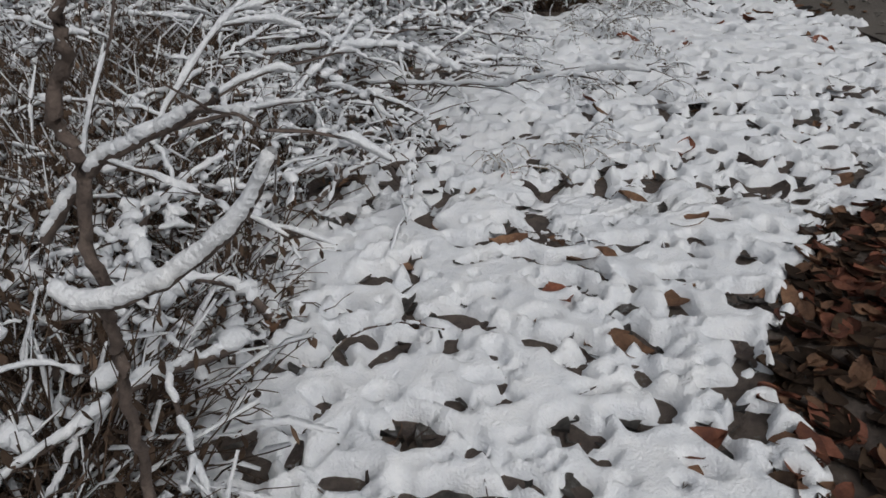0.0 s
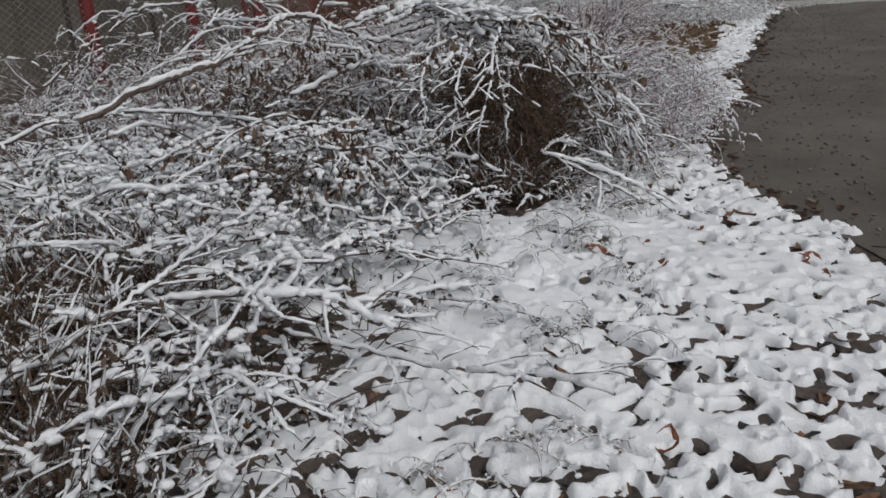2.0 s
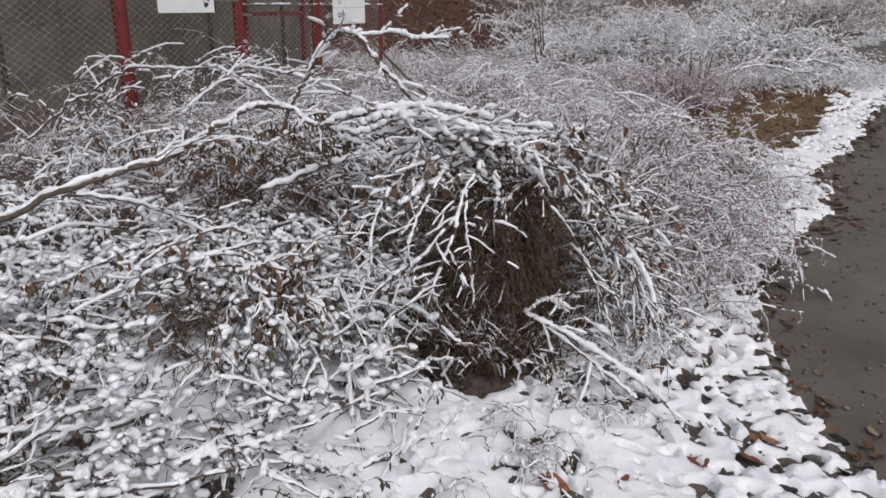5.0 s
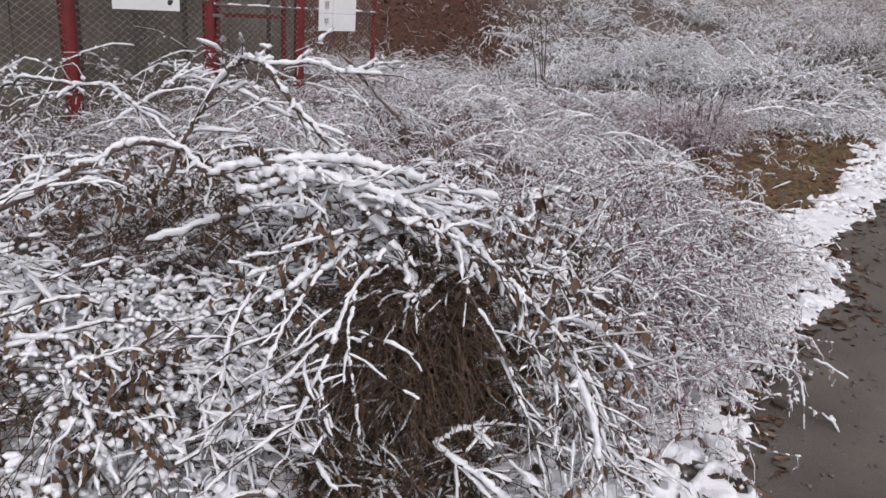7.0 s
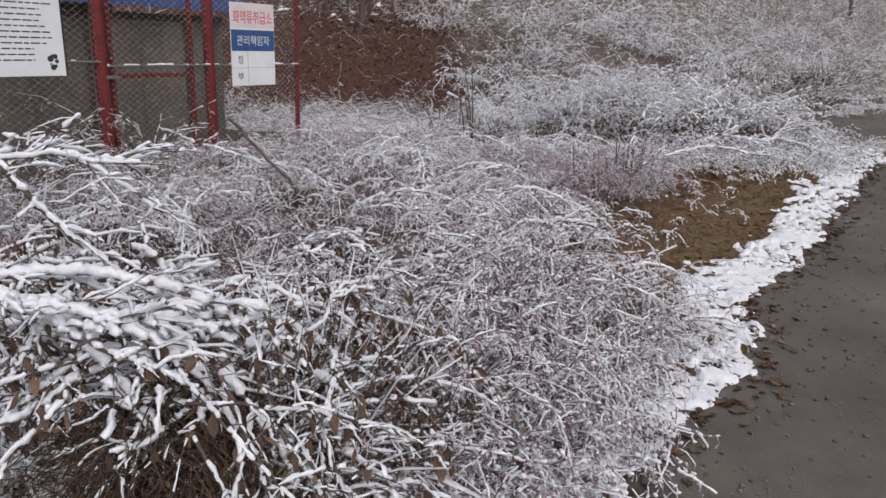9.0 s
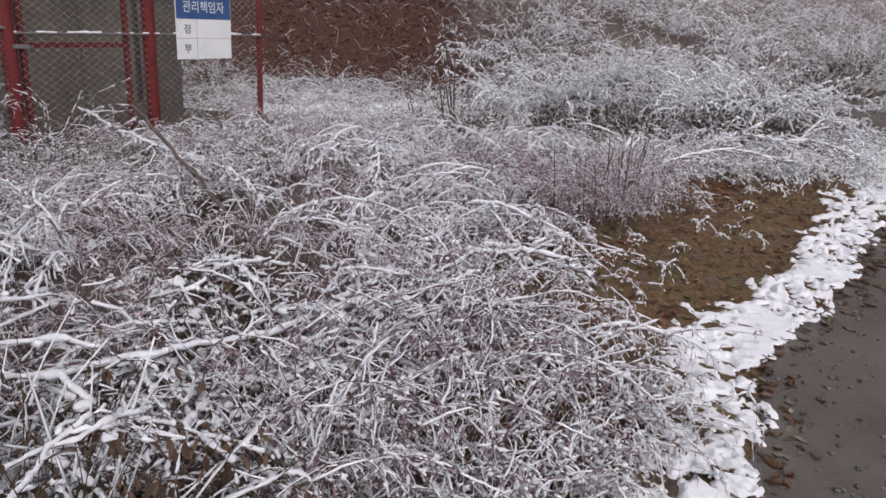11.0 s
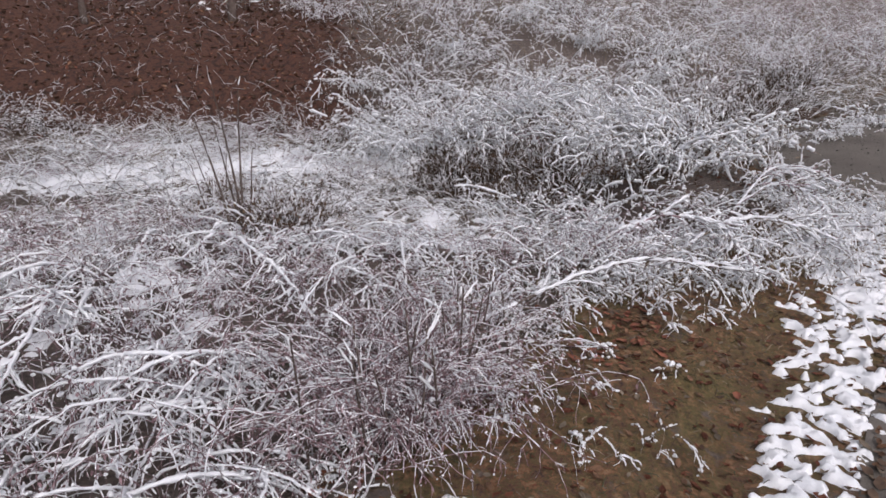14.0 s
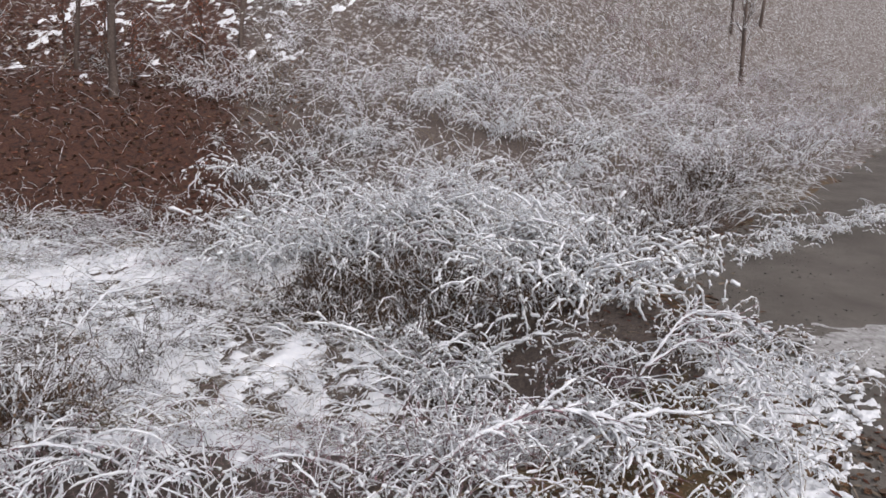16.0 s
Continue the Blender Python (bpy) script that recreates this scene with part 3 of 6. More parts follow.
def bramble(seed, canes, length, rise, lean=None, snow=0.0125, leafy=70, wood=BARK, label="arching bramble with thick snow along its bare canes"):
    r = np.random.default_rng(seed)
    base = np.stack([r.normal(0, 0.18, canes), r.normal(0, 0.18, canes), np.zeros(canes)], -1)
    az = r.uniform(0, 2 * math.pi, canes) if lean is None else r.normal(lean, 0.9, canes)
    P = grow(r, base, az, r.uniform(0.5, rise, canes), -r.uniform(0.1, 1.1, canes), r.uniform(0.5, 1.2, canes) * length, 10, 0.21)
    A = shoots(r, P, canes * 5, 0.2, 1.0, 1.3, 0.05, 0.26, 1.3, 6, 0.28)
    B = shoots(r, A, canes * 5, 0.2, 1.0, 1.3, 0.04, 0.13, 0.6, 4, 0.25)
    return plant("bramble", label, "bramble", wood,
                 [(P, taper(r, P, 0.0065, 0.002), 4, 0.88, 0.66, 6, 5), (A, taper(r, A, 0.0028, 0.001), 3, 0.60, 0.55, 4, 3), (B, taper(r, B, 0.0016, 0.0008), 3, 0.36, 0.5, 3, 2)],
                 snow, [(some(r, [A[:, 2:], B], leafy), 0.036, 1.5, DARKLEAF), (some(r, [A[:, 2:], B], leafy // 9), 0.036, 1.5, LEAF)], single="cane", lumps=(some(r, [A[:, :3], P[:, 3:]], 110), 0.0155))


def brush_pile(seed, sticks, spread, deep, snow=0.0112, heading=0.5):
    """Cut branches thrown down across each other."""
    r = np.random.default_rng(seed)
    base = np.stack([r.normal(0, spread, sticks), r.normal(0, spread, sticks), r.uniform(0.03, deep, sticks)], -1)
    az = r.normal(heading, 1.3, sticks) + np.where(r.uniform(size=sticks) < 0.5, math.pi, 0)
    P = grow(r, base, az, r.uniform(-0.2, 0.9, sticks), -r.uniform(-0.2, 0.8, sticks), r.uniform(0.25, 0.8, sticks), 10, 0.20)
    A = shoots(r, P, sticks * 4, 0.1, 1.0, 1.3, 0.06, 0.26, 0.9, 6, 0.26)
    B = shoots(r, A, sticks * 3, 0.2, 1.0, 1.2, 0.04, 0.12, 0.5, 4, 0.24)
    for Q in (P, A, B):
        Q[..., 2] = np.maximum(Q[..., 2], 0.012)
    return plant("brush_pile", "heap of cut bare branches under thick snow", "brush", BARK,
                 [(P, taper(r, P, 0.0095, 0.003), 5, 0.92, 0.82, 6, 5), (A, taper(r, A, 0.0036, 0.0013), 3, 0.70, 0.62, 4, 3), (B, taper(r, B, 0.0018, 0.001), 3, 0.42, 0.5, 3, 2)],
                 snow, [(some(r, [A[:, 2:], B], 130), 0.038, 1.4, DARKLEAF), (some(r, [A[:, 2:], B], 14), 0.038, 1.4, LEAF)], single="branch", lumps=(some(r, [A[:, :3], P], 120), 0.0165))


def weed(seed, stems, length, snow=0.0060, wood=TWIG, leafy=120, tilt=0.5, twigs=7, name="weed_clump", label="dead weed clump of fine purple-brown stems dusted with snow"):
    """Bowed stems with fine drooping side shoots, each edged with snow."""
    r = np.random.default_rng(seed)
    base = np.stack([r.normal(0, 0.11, stems), r.normal(0, 0.11, stems), np.zeros(stems)], -1)
    P = grow(r, base, r.uniform(0, 2 * math.pi, stems), r.uniform(0.7, 1.5, stems), -r.uniform(-0.5, 1.4, stems) * min(1.3, tilt * 2.2), r.uniform(0.35, 1.1, stems) * length, 10, 0.23, 1.3)
    A = shoots(r, P, stems * twigs, 0.2, 1.0, 1.3, 0.03, 0.18, 1.7, 6, 0.30, -0.2)
    B = shoots(r, A, stems * twigs // 2, 0.2, 1.0, 1.3, 0.02, 0.07, 1.0, 3, 0.3, -0.1)
    return plant(name, label, "weed", wood,
                 [(P, taper(r, P, 0.0036, 0.0012), 3, 0.82, 0.56, 4, 6), (A, taper(r, A, 0.0017, 0.0008), 3, 0.62, 0.54, 3, 2), (B, taper(r, B, 0.0011, 0.0006), 3, 0.42, 0.5, 3, 1)],
                 snow, [(some(r, [A[:, 1:], B], leafy), 0.022, 1.5, wood)], lumps=(some(r, [A[:, 1:], A[:, 2:], B, P[:, 4:]], stems * 6), min(0.0085, snow * 1.25)))


def mugwort(seed, stems, length, snow=0.0085):
    """Stems that bow over, with short side shoots down both sides like a fishbone."""
    r = np.random.default_rng(seed)
    base = np.stack([r.normal(0, 0.08, stems), r.normal(0, 0.08, stems), np.zeros(stems)], -1)
    P = grow(r, base, r.uniform(0, 2 * math.pi, stems), r.uniform(0.9, 1.4, stems), -r.uniform(0.5, 1.3, stems), r.uniform(0.7, 1.1, stems) * length, 10, 0.07)
    A = shoots(r, P, stems * 26, 0.2, 1.0, 1.1, 0.05, 0.20, 1.3, 6, 0.16, -0.35)
    return plant("mugwort", "bowed weed stems with fishbone side shoots in snow", "weed", TWIG,
                 [(P, taper(r, P, 0.004, 0.0015), 4, 1.0, 0.78, 5, 6), (A, taper(r, A, 0.0018, 0.0008), 3, 0.62, 0.66, 4, 2)], snow,
                 [(some(r, [A], 60), 0.03, 1.5, TWIG)], single="stem", lumps=(some(r, [A[:, 1:], P[:, 3:]], stems * 16), 0.0085))


def tuft(seed, blades, length, snow=0.0055, wood=STRAW, flop=1.2):
    r = np.random.default_rng(seed)
    base = np.stack([r.normal(0, 0.09, blades), r.normal(0, 0.09, blades), np.zeros(blades)], -1)
    P = grow(r, base, r.uniform(0, 2 * math.pi, blades), r.uniform(0.7, 1.45, blades), -r.uniform(0.2, flop, blades), r.uniform(0.5, 1.2, blades) * length, 5, 0.13)
    h = blades // 2
    A = shoots(r, P, blades, 0.4, 1.0, 0.8, 0.05, 0.16, 0.6, 3)
    return plant("grass_tuft", "bowed tuft of straw-coloured dead grass with snow", "grass", wood,
                 [(P[:h], taper(r, P[:h], 0.0024, 0.0009), 3, 1.0, 0.58, 3, 2), (P[h:], taper(r, P[h:], 0.0024, 0.0009), 3, 0.0, 0, 3, 1), (A, taper(r, A, 0.0014, 0.0007), 3, 0.8, 0.55, 3, 1)], snow, group="dead grass")


def spread_over(kinds, points, lo=0.8, hi=1.2, r=None, sink=0.02):
    """Copies of the kinds at the points; the firsts are moved, not copied."""
    r = r or RNG
    used = set()
    for x, y in points:
        ob = kinds[int(r.integers(0, len(kinds)))]
        size = float(r.uniform(lo, hi))
        m = place(float(x), float(y), float(r.uniform(0, 360)), 1.0, sink)
        if ob.name in used:
            c = copy_thing(ob, m)
        else:
            used.add(ob.name)
            ob.matrix_basis = m
            c = ob
        c.scale = (size, size, size)
    for ob in kinds:
        if ob.name not in used:
            for o in (*ob.children_recursive, ob):
                bpy.data.objects.remove(o)


def scattered(r, x0, x1, y0, y1, gap, keep):
    """Points on a shaken grid where keep(x, y) holds."""
    out = []
    for x in np.arange(x0, x1, gap):
        for y in np.arange(y0, y1, gap):
            a, b = x + r.uniform(-0.45, 0.45) * gap, y + r.uniform(-0.45, 0.45) * gap
            if keep(a, b):
                out.append((a, b))
    return out


def bare_spot(x, y):
    """Gaps in the weeds where the dark ground shows."""
    return np.any([(x - a) ** 2 + (y - q) ** 2 < d * d for a, q, d in ((0.55, 5.48, 0.25), (0.11, 5.56, 0.32), (0.45, 7.55, 0.30), (-0.06, 8.15, 0.28), (-0.67, 9.03, 0.28), (0.42, 7.11, 0.30), (1.3, 8.2, 0.2), (1.14, 9.76, 0.25))], axis=0)


def sparse(x, y):
    """Where the weeds carry little snow."""
    return float(lattice(x, y, 0.75, 23)) * 0.6 + float(lattice(x, y, 0.35, 24)) * 0.4 < 0.47


FENCE_TURN = math.degrees(math.atan2(1, 0.385))

# ---- near brush beside the snow ----
r1 = np.random.default_rng(101)
piles = [brush_pile(11, 15, 0.24, 0.28), brush_pile(12, 14, 0.28, 0.32, heading=0.2), brush_pile(13, 15, 0.24, 0.22, heading=0.9)]
spread_over(piles, scattered(r1, -2.3, 0.5, 1.6, 4.3, 0.50, lambda x, y: x < brush_edge(y) - 0.16 and (x > -1.0 or y > 2.3) and (x + 0.65) ** 2 + (y - 2.05) ** 2 > 0.13 and (x + 1.0) ** 2 + (y - 2.9) ** 2 > 0.14 and (x + 1.2) ** 2 + (y - 3.25) ** 2 > 0.16) + [(0.68, 6.36), (1.1, 6.78), (1.53, 7.2), (-0.45, 1.5), (-0.62, 1.75)], 0.75, 1.1, r1)
canes = [bramble(21, 18, 0.95, 1.25), bramble(22, 16, 1.1, 1.3, leafy=90), bramble(23, 16, 0.85, 1.1)]
spread_over(canes, scattered(r1, -3.6, 1.7, 2.6, 6.6, 0.76, lambda x, y: fence_x(y) + 0.35 < x < brush_edge(y) - 0.2 and not bare_spot(x, y) and (x + 1.1) ** 2 + (y - 3.1) ** 2 > 0.3) + [(0.27, 5.01), (0.28, 5.37), (-0.08, 5.26), (0.87, 5.61), (-0.68, 5.11)], 0.7, 1.1, r1)

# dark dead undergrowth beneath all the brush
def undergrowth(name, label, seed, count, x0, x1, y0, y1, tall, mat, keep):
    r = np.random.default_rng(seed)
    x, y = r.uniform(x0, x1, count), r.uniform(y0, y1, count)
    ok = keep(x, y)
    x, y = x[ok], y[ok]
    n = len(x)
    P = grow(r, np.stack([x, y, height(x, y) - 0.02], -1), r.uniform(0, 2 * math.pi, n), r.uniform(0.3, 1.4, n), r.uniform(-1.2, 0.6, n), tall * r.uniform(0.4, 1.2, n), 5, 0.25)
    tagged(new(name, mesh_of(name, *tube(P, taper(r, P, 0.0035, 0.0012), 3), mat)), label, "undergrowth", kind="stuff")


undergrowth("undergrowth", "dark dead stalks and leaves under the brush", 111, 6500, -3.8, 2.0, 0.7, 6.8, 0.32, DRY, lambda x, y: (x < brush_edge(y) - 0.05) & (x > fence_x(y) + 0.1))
undergrowth("undergrowth", "dull green creeping stems under the brush", 113, 2600, -3.8, 4.6, 0.7, 12.6, 0.25, MOSS, lambda x, y: (x < brush_edge(y) - 0.1) & (x > fence_x(y) - 0.6))


on_soil = lambda x, y: (x > brush_edge(y) - 0.3) & (x < edge_of_snow(y) - 0.3)
for k, (mat, label) in enumerate(((MOSS, "low olive moss and creeping stems on the bare soil"), (STRAW, "short bits of dead straw on the bare soil"), (DRY, "dark dead stubble on the bare soil"))):
    undergrowth("ground_stubble", label, 115 + k, 9000, 1.2, 5.4, 6.4, 13.5, 0.075, mat, on_soil)


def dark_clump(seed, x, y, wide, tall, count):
    """A dense clump of dead stalks with hardly any snow on it; in hollows its dark colour stands in for shade."""
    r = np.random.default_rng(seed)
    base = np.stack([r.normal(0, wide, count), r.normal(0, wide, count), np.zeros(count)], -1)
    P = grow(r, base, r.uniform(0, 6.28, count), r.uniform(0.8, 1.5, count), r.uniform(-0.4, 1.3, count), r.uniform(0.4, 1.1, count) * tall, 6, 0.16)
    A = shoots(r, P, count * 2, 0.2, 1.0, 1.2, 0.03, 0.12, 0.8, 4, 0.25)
    ob = plant("dead_shrub", "dense dark brown dead stalks, some added to stand in for shade", "shrub", DRY,
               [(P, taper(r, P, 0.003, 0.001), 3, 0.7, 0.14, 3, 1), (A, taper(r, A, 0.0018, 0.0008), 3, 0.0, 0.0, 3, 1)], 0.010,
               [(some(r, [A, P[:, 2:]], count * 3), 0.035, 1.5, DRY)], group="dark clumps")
    ob.matrix_basis = place(x, y)
    return ob


# dark shrubs, and clumps added to deepen the shade in gaps and hollows
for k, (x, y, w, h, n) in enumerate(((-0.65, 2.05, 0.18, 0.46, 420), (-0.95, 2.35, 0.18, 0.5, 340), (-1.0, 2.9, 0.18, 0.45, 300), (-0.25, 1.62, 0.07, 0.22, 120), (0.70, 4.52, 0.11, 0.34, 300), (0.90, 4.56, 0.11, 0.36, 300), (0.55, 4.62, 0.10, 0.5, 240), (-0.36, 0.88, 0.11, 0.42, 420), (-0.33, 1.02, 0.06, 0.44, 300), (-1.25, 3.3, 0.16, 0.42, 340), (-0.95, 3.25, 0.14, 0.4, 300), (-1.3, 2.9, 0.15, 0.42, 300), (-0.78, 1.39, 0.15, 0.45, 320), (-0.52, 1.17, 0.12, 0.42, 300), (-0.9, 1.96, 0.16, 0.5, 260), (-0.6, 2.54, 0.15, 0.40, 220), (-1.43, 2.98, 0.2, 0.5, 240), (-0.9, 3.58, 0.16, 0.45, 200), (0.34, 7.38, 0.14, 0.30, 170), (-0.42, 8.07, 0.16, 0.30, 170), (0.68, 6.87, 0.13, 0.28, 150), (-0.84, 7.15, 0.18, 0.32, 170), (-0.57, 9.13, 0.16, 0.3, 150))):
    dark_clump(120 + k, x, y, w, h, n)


# a mound of arching canes over a dark hollow of dead grass
def hollow_mound(seed, x, y, radius, tall, front, canes=40, grass=2600):
    """front: the heading towards which the hollow is open."""
    r = np.random.default_rng(seed)
    n = canes
    m = n // 2
    a = front + math.pi + r.normal(0, 1.15, n)
    base = np.stack([0.35 * radius * np.cos(a) - 0.25 * radius * math.cos(front), 0.35 * radius * np.sin(a) - 0.25 * radius * math.sin(front), r.uniform(0.05, 0.4, n) * tall], -1)
    out = front + np.where(r.uniform(size=n) < 0.5, -1, 1) * r.uniform(0.85, 3.0, n)
    P = grow(r, base, out, r.uniform(0.8, 1.4, n), -r.uniform(0.3, 1.2, n), r.uniform(0.7, 1.2, n) * (radius + tall * 0.7), 11, 0.17)
    T = grow(r, np.stack([r.normal(-0.3 * radius * math.cos(front), radius * 0.5, m), r.normal(-0.3 * radius * math.sin(front), radius * 0.4, m), tall * r.uniform(0.82, 1.08, m)], -1), r.uniform(0, 6.28, m), r.uniform(-0.3, 0.4, m), -r.uniform(0.0, 1.0, m), r.uniform(0.25, 0.75, m), 11, 0.2)
    P = np.concatenate([P, T])
    A = shoots(r, P, n * 8, 0.15, 1.0, 1.3, 0.08, 0.30, 1.6, 6, 0.25)
    B = shoots(r, A, n * 10, 0.2, 1.0, 1.3, 0.04, 0.12, 0.7, 4, 0.25)
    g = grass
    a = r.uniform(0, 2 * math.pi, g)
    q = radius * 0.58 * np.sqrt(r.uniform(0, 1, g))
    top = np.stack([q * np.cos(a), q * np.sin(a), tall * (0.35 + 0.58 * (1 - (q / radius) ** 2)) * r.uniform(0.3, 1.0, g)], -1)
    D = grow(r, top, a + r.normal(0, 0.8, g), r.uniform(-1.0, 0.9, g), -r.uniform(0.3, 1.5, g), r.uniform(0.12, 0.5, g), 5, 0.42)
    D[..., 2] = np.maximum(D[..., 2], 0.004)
    for Q in (P, A, B):
        Q[..., 2] = np.maximum(Q[..., 2], 0.02)
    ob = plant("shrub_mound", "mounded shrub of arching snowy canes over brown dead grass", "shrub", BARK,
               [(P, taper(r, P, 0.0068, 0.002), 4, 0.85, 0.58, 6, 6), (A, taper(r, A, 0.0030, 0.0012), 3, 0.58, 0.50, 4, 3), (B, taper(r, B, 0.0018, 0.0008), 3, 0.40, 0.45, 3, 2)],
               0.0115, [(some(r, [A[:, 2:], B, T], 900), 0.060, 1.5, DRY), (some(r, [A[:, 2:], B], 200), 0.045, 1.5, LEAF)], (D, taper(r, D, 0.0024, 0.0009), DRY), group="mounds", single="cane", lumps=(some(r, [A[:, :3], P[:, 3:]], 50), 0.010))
    ob.matrix_basis = place(x, y)
    return ob


hollow_mound(31, 0.80, 4.78, 0.42, 0.86, -1.75, 50, 1300)
hollow_mound(35, 1.14, 5.63, 0.42, 0.55, -0.6, 16, 300)
hollow_mound(32, -0.71, 5.53, 0.60, 0.72, -1.5, 24, 300)
hollow_mound(34, -0.22, 4.27, 0.50, 0.50, -1.2, 26, 200)

# cushions of snow caught in the tangle before the mound
r6 = np.random.default_rng(606)
at = np.stack([r6.uniform(-1.3, 0.45, 900), r6.uniform(3.3, 5.1, 900), r6.uniform(0.03, 0.40, 900)], -1)
at = at[(at[:, 0] < brush_edge(at[:, 1]) - 0.3) & ((at[:, 0] + 1.15) ** 2 + (at[:, 1] - 3.15) ** 2 > 0.3) & (lattice(at[:, 0], at[:, 1], 0.4, 31) > 0.35)]
at[:, 2] += height(at[:, 0], at[:, 1])
at = np.concatenate([at + r6.normal(0, 0.017, at.shape) * np.array([1.6, 1.6, 0.7]) for _ in range(5)])
tagged(new("snow_cushions", mesh_of("snow_cushions", *clods(r6, at, 0.0125), SNOW)), "small cushions of snow caught in the tangled twigs", "snow", kind="stuff")

# ---- the weeds between the fence and the soil ----
r2 = np.random.default_rng(202)
weeds = [weed(41, 17, 0.78), weed(42, 16, 0.92), weed(43, 18, 0.64), mugwort(44, 7, 1.1), mugwort(45, 6, 1.0)]
spread_over(weeds, scattered(r2, -3.4, 4.5, 5.9, 12.6, 0.42, lambda x, y: fence_x(y) + 1.5 < x < brush_edge(y) - 0.15 and (y < 11.3 or x > 2.4) and not bare_spot(x, y) and not sparse(x, y)), 0.65, 1.1, r2)
dull = [weed(36, 26, 0.72, snow=0.0026, leafy=220, tilt=0.4, name="dull_weed", label="dull purple-brown weed clump with little snow"), weed(37, 24, 0.62, snow=0.0026, leafy=220, tilt=0.6, name="dull_weed", label="dull purple-brown weed clump with little snow")]
spread_over(dull, scattered(r2, -3.4, 4.5, 5.9, 12.6, 0.46, lambda x, y: fence_x(y) + 1.5 < x < brush_edge(y) - 0.2 and (y < 11.3 or x > 2.4) and not bare_spot(x, y) and sparse(x, y)), 0.6, 1.0, r2)
spread_over([weed(32, 22, 0.5, snow=0.0022, leafy=160, tilt=0.5, name="low_weed", label="low dull weed clump near the fence with little snow"), weed(33, 20, 0.46, snow=0.003, wood=STRAW, leafy=120, tilt=0.6, name="low_weed", label="low dull weed clump near the fence with little snow")], scattered(r2, -3.4, 2.0, 6.6, 11.6, 0.36, lambda x, y: fence_x(y) + 0.15 < x < fence_x(y) + 1.9), 0.6, 1.05, r2)
spread_over([weed(40, 14, 0.5, leafy=60, name="low_weed"), weed(39, 14, 0.44, leafy=60, name="low_weed")], scattered(r2, -3.4, 2.5, 5.9, 11.3, 0.40, lambda x, y: fence_x(y) + 0.3 < x < fence_x(y) + 1.9), 0.6, 1.0, r2)
sprays = [weed(46, 16, 0.42, snow=0.006, wood=STRAW, leafy=10, tilt=0.9, name="weed_spray", label="low dead weed spray leaning over the soil, snow on its stems"),
          weed(47, 14, 0.36, snow=0.006, wood=STRAW, leafy=10, tilt=1.1, name="weed_spray", label="low dead weed spray leaning over the soil, snow on its stems")]
spread_over(sprays, [(float(edge_of_snow(y)) - u, y) for y, u in ((4.9, 0.55), (5.1, 0.35), (5.3, 0.6), (5.5, 0.35), (5.7, 0.5), (5.9, 0.55), (6.1, 0.4), (6.3, 0.5), (6.5, 0.45), (6.7, 0.5), (6.9, 0.45), (7.1, 0.55))] + [(0.86, 3.02), (1.2, 3.43), (1.26, 4.2), (1, 3.9), (1.52, 4.72), (0.72, 2.43), (0.52, 3.4)] + scattered(r2, 0.4, 4.8, 5.2, 13.0, 0.42, lambda x, y: brush_edge(y) - 0.25 < x < brush_edge(y) + 0.10), 0.7, 1.1, r2)

leaning = [weed(88, 20, 0.62, snow=0.0058, leafy=90, tilt=1.0, name="leaning_weed", label="purple-brown weeds leaning over the snow to the road"),
           weed(89, 18, 0.55, snow=0.0058, leafy=90, tilt=1.1, name="leaning_weed", label="purple-brown weeds leaning over the snow to the road")]
spread_over(leaning, [(1.5, 5.0), (1.7, 5.2), (1.62, 5.45), (1.85, 5.45), (1.98, 5.62), (1.9, 5.85), (2.1, 5.85), (2.05, 6.05), (1.9, 6.1), (2.12, 6.3), (2.0, 6.4), (2.2, 6.6), (2.1, 6.85), (2.25, 7.05), (1.35, 5.1), (2.05, 7.15)], 0.85, 1.2, r2)

tall_weeds = [weed(48, 26, 0.95, snow=0.0044, leafy=200, tilt=0.6, twigs=9), weed(49, 24, 0.85, snow=0.0044, leafy=200, tilt=0.65, twigs=9)]
spread_over(tall_weeds, [(1.4, 5.79), (1.62, 6.1), (1.25, 6.39), (1.68, 6.61), (0.89, 6.62), (1.46, 5.58), (1.14, 6.03), (1.68, 6.86), (1.58, 7.06), (1.28, 5.43), (1.79, 7.27), (1.46, 5.99), (1.41, 6.34)], 1.0, 1.25, r2)
bare = [weed(61, 7, 1.25, snow=0.010, wood=BARK, leafy=14, tilt=0.35, name="bare_shrub", label="sparse bare shrub with blobs of snow by the fence"),
        weed(62, 6, 1.1, snow=0.010, wood=BARK, leafy=14, tilt=0.5, name="bare_shrub", label="sparse bare shrub with blobs of snow by the fence")]
spread_over(bare, [(-0.2, 12.6), (0.35, 12.1), (-0.9, 13.1), (-1.7, 13.3), (-0.4, 13.9), (0.7, 13.0), (-2.2, 14.2), (-2.32, 6.28), (-1.89, 6.9), (-2.55, 5.46), (-1.16, 6.53), (-3.02, 5.63), (-0.69, 11.56), (-1.3, 12.1), (-2.02, 5.79), (-2.64, 6.57), (-2.22, 7.3), (-1.59, 6.01)], 1.0, 1.4, r2)

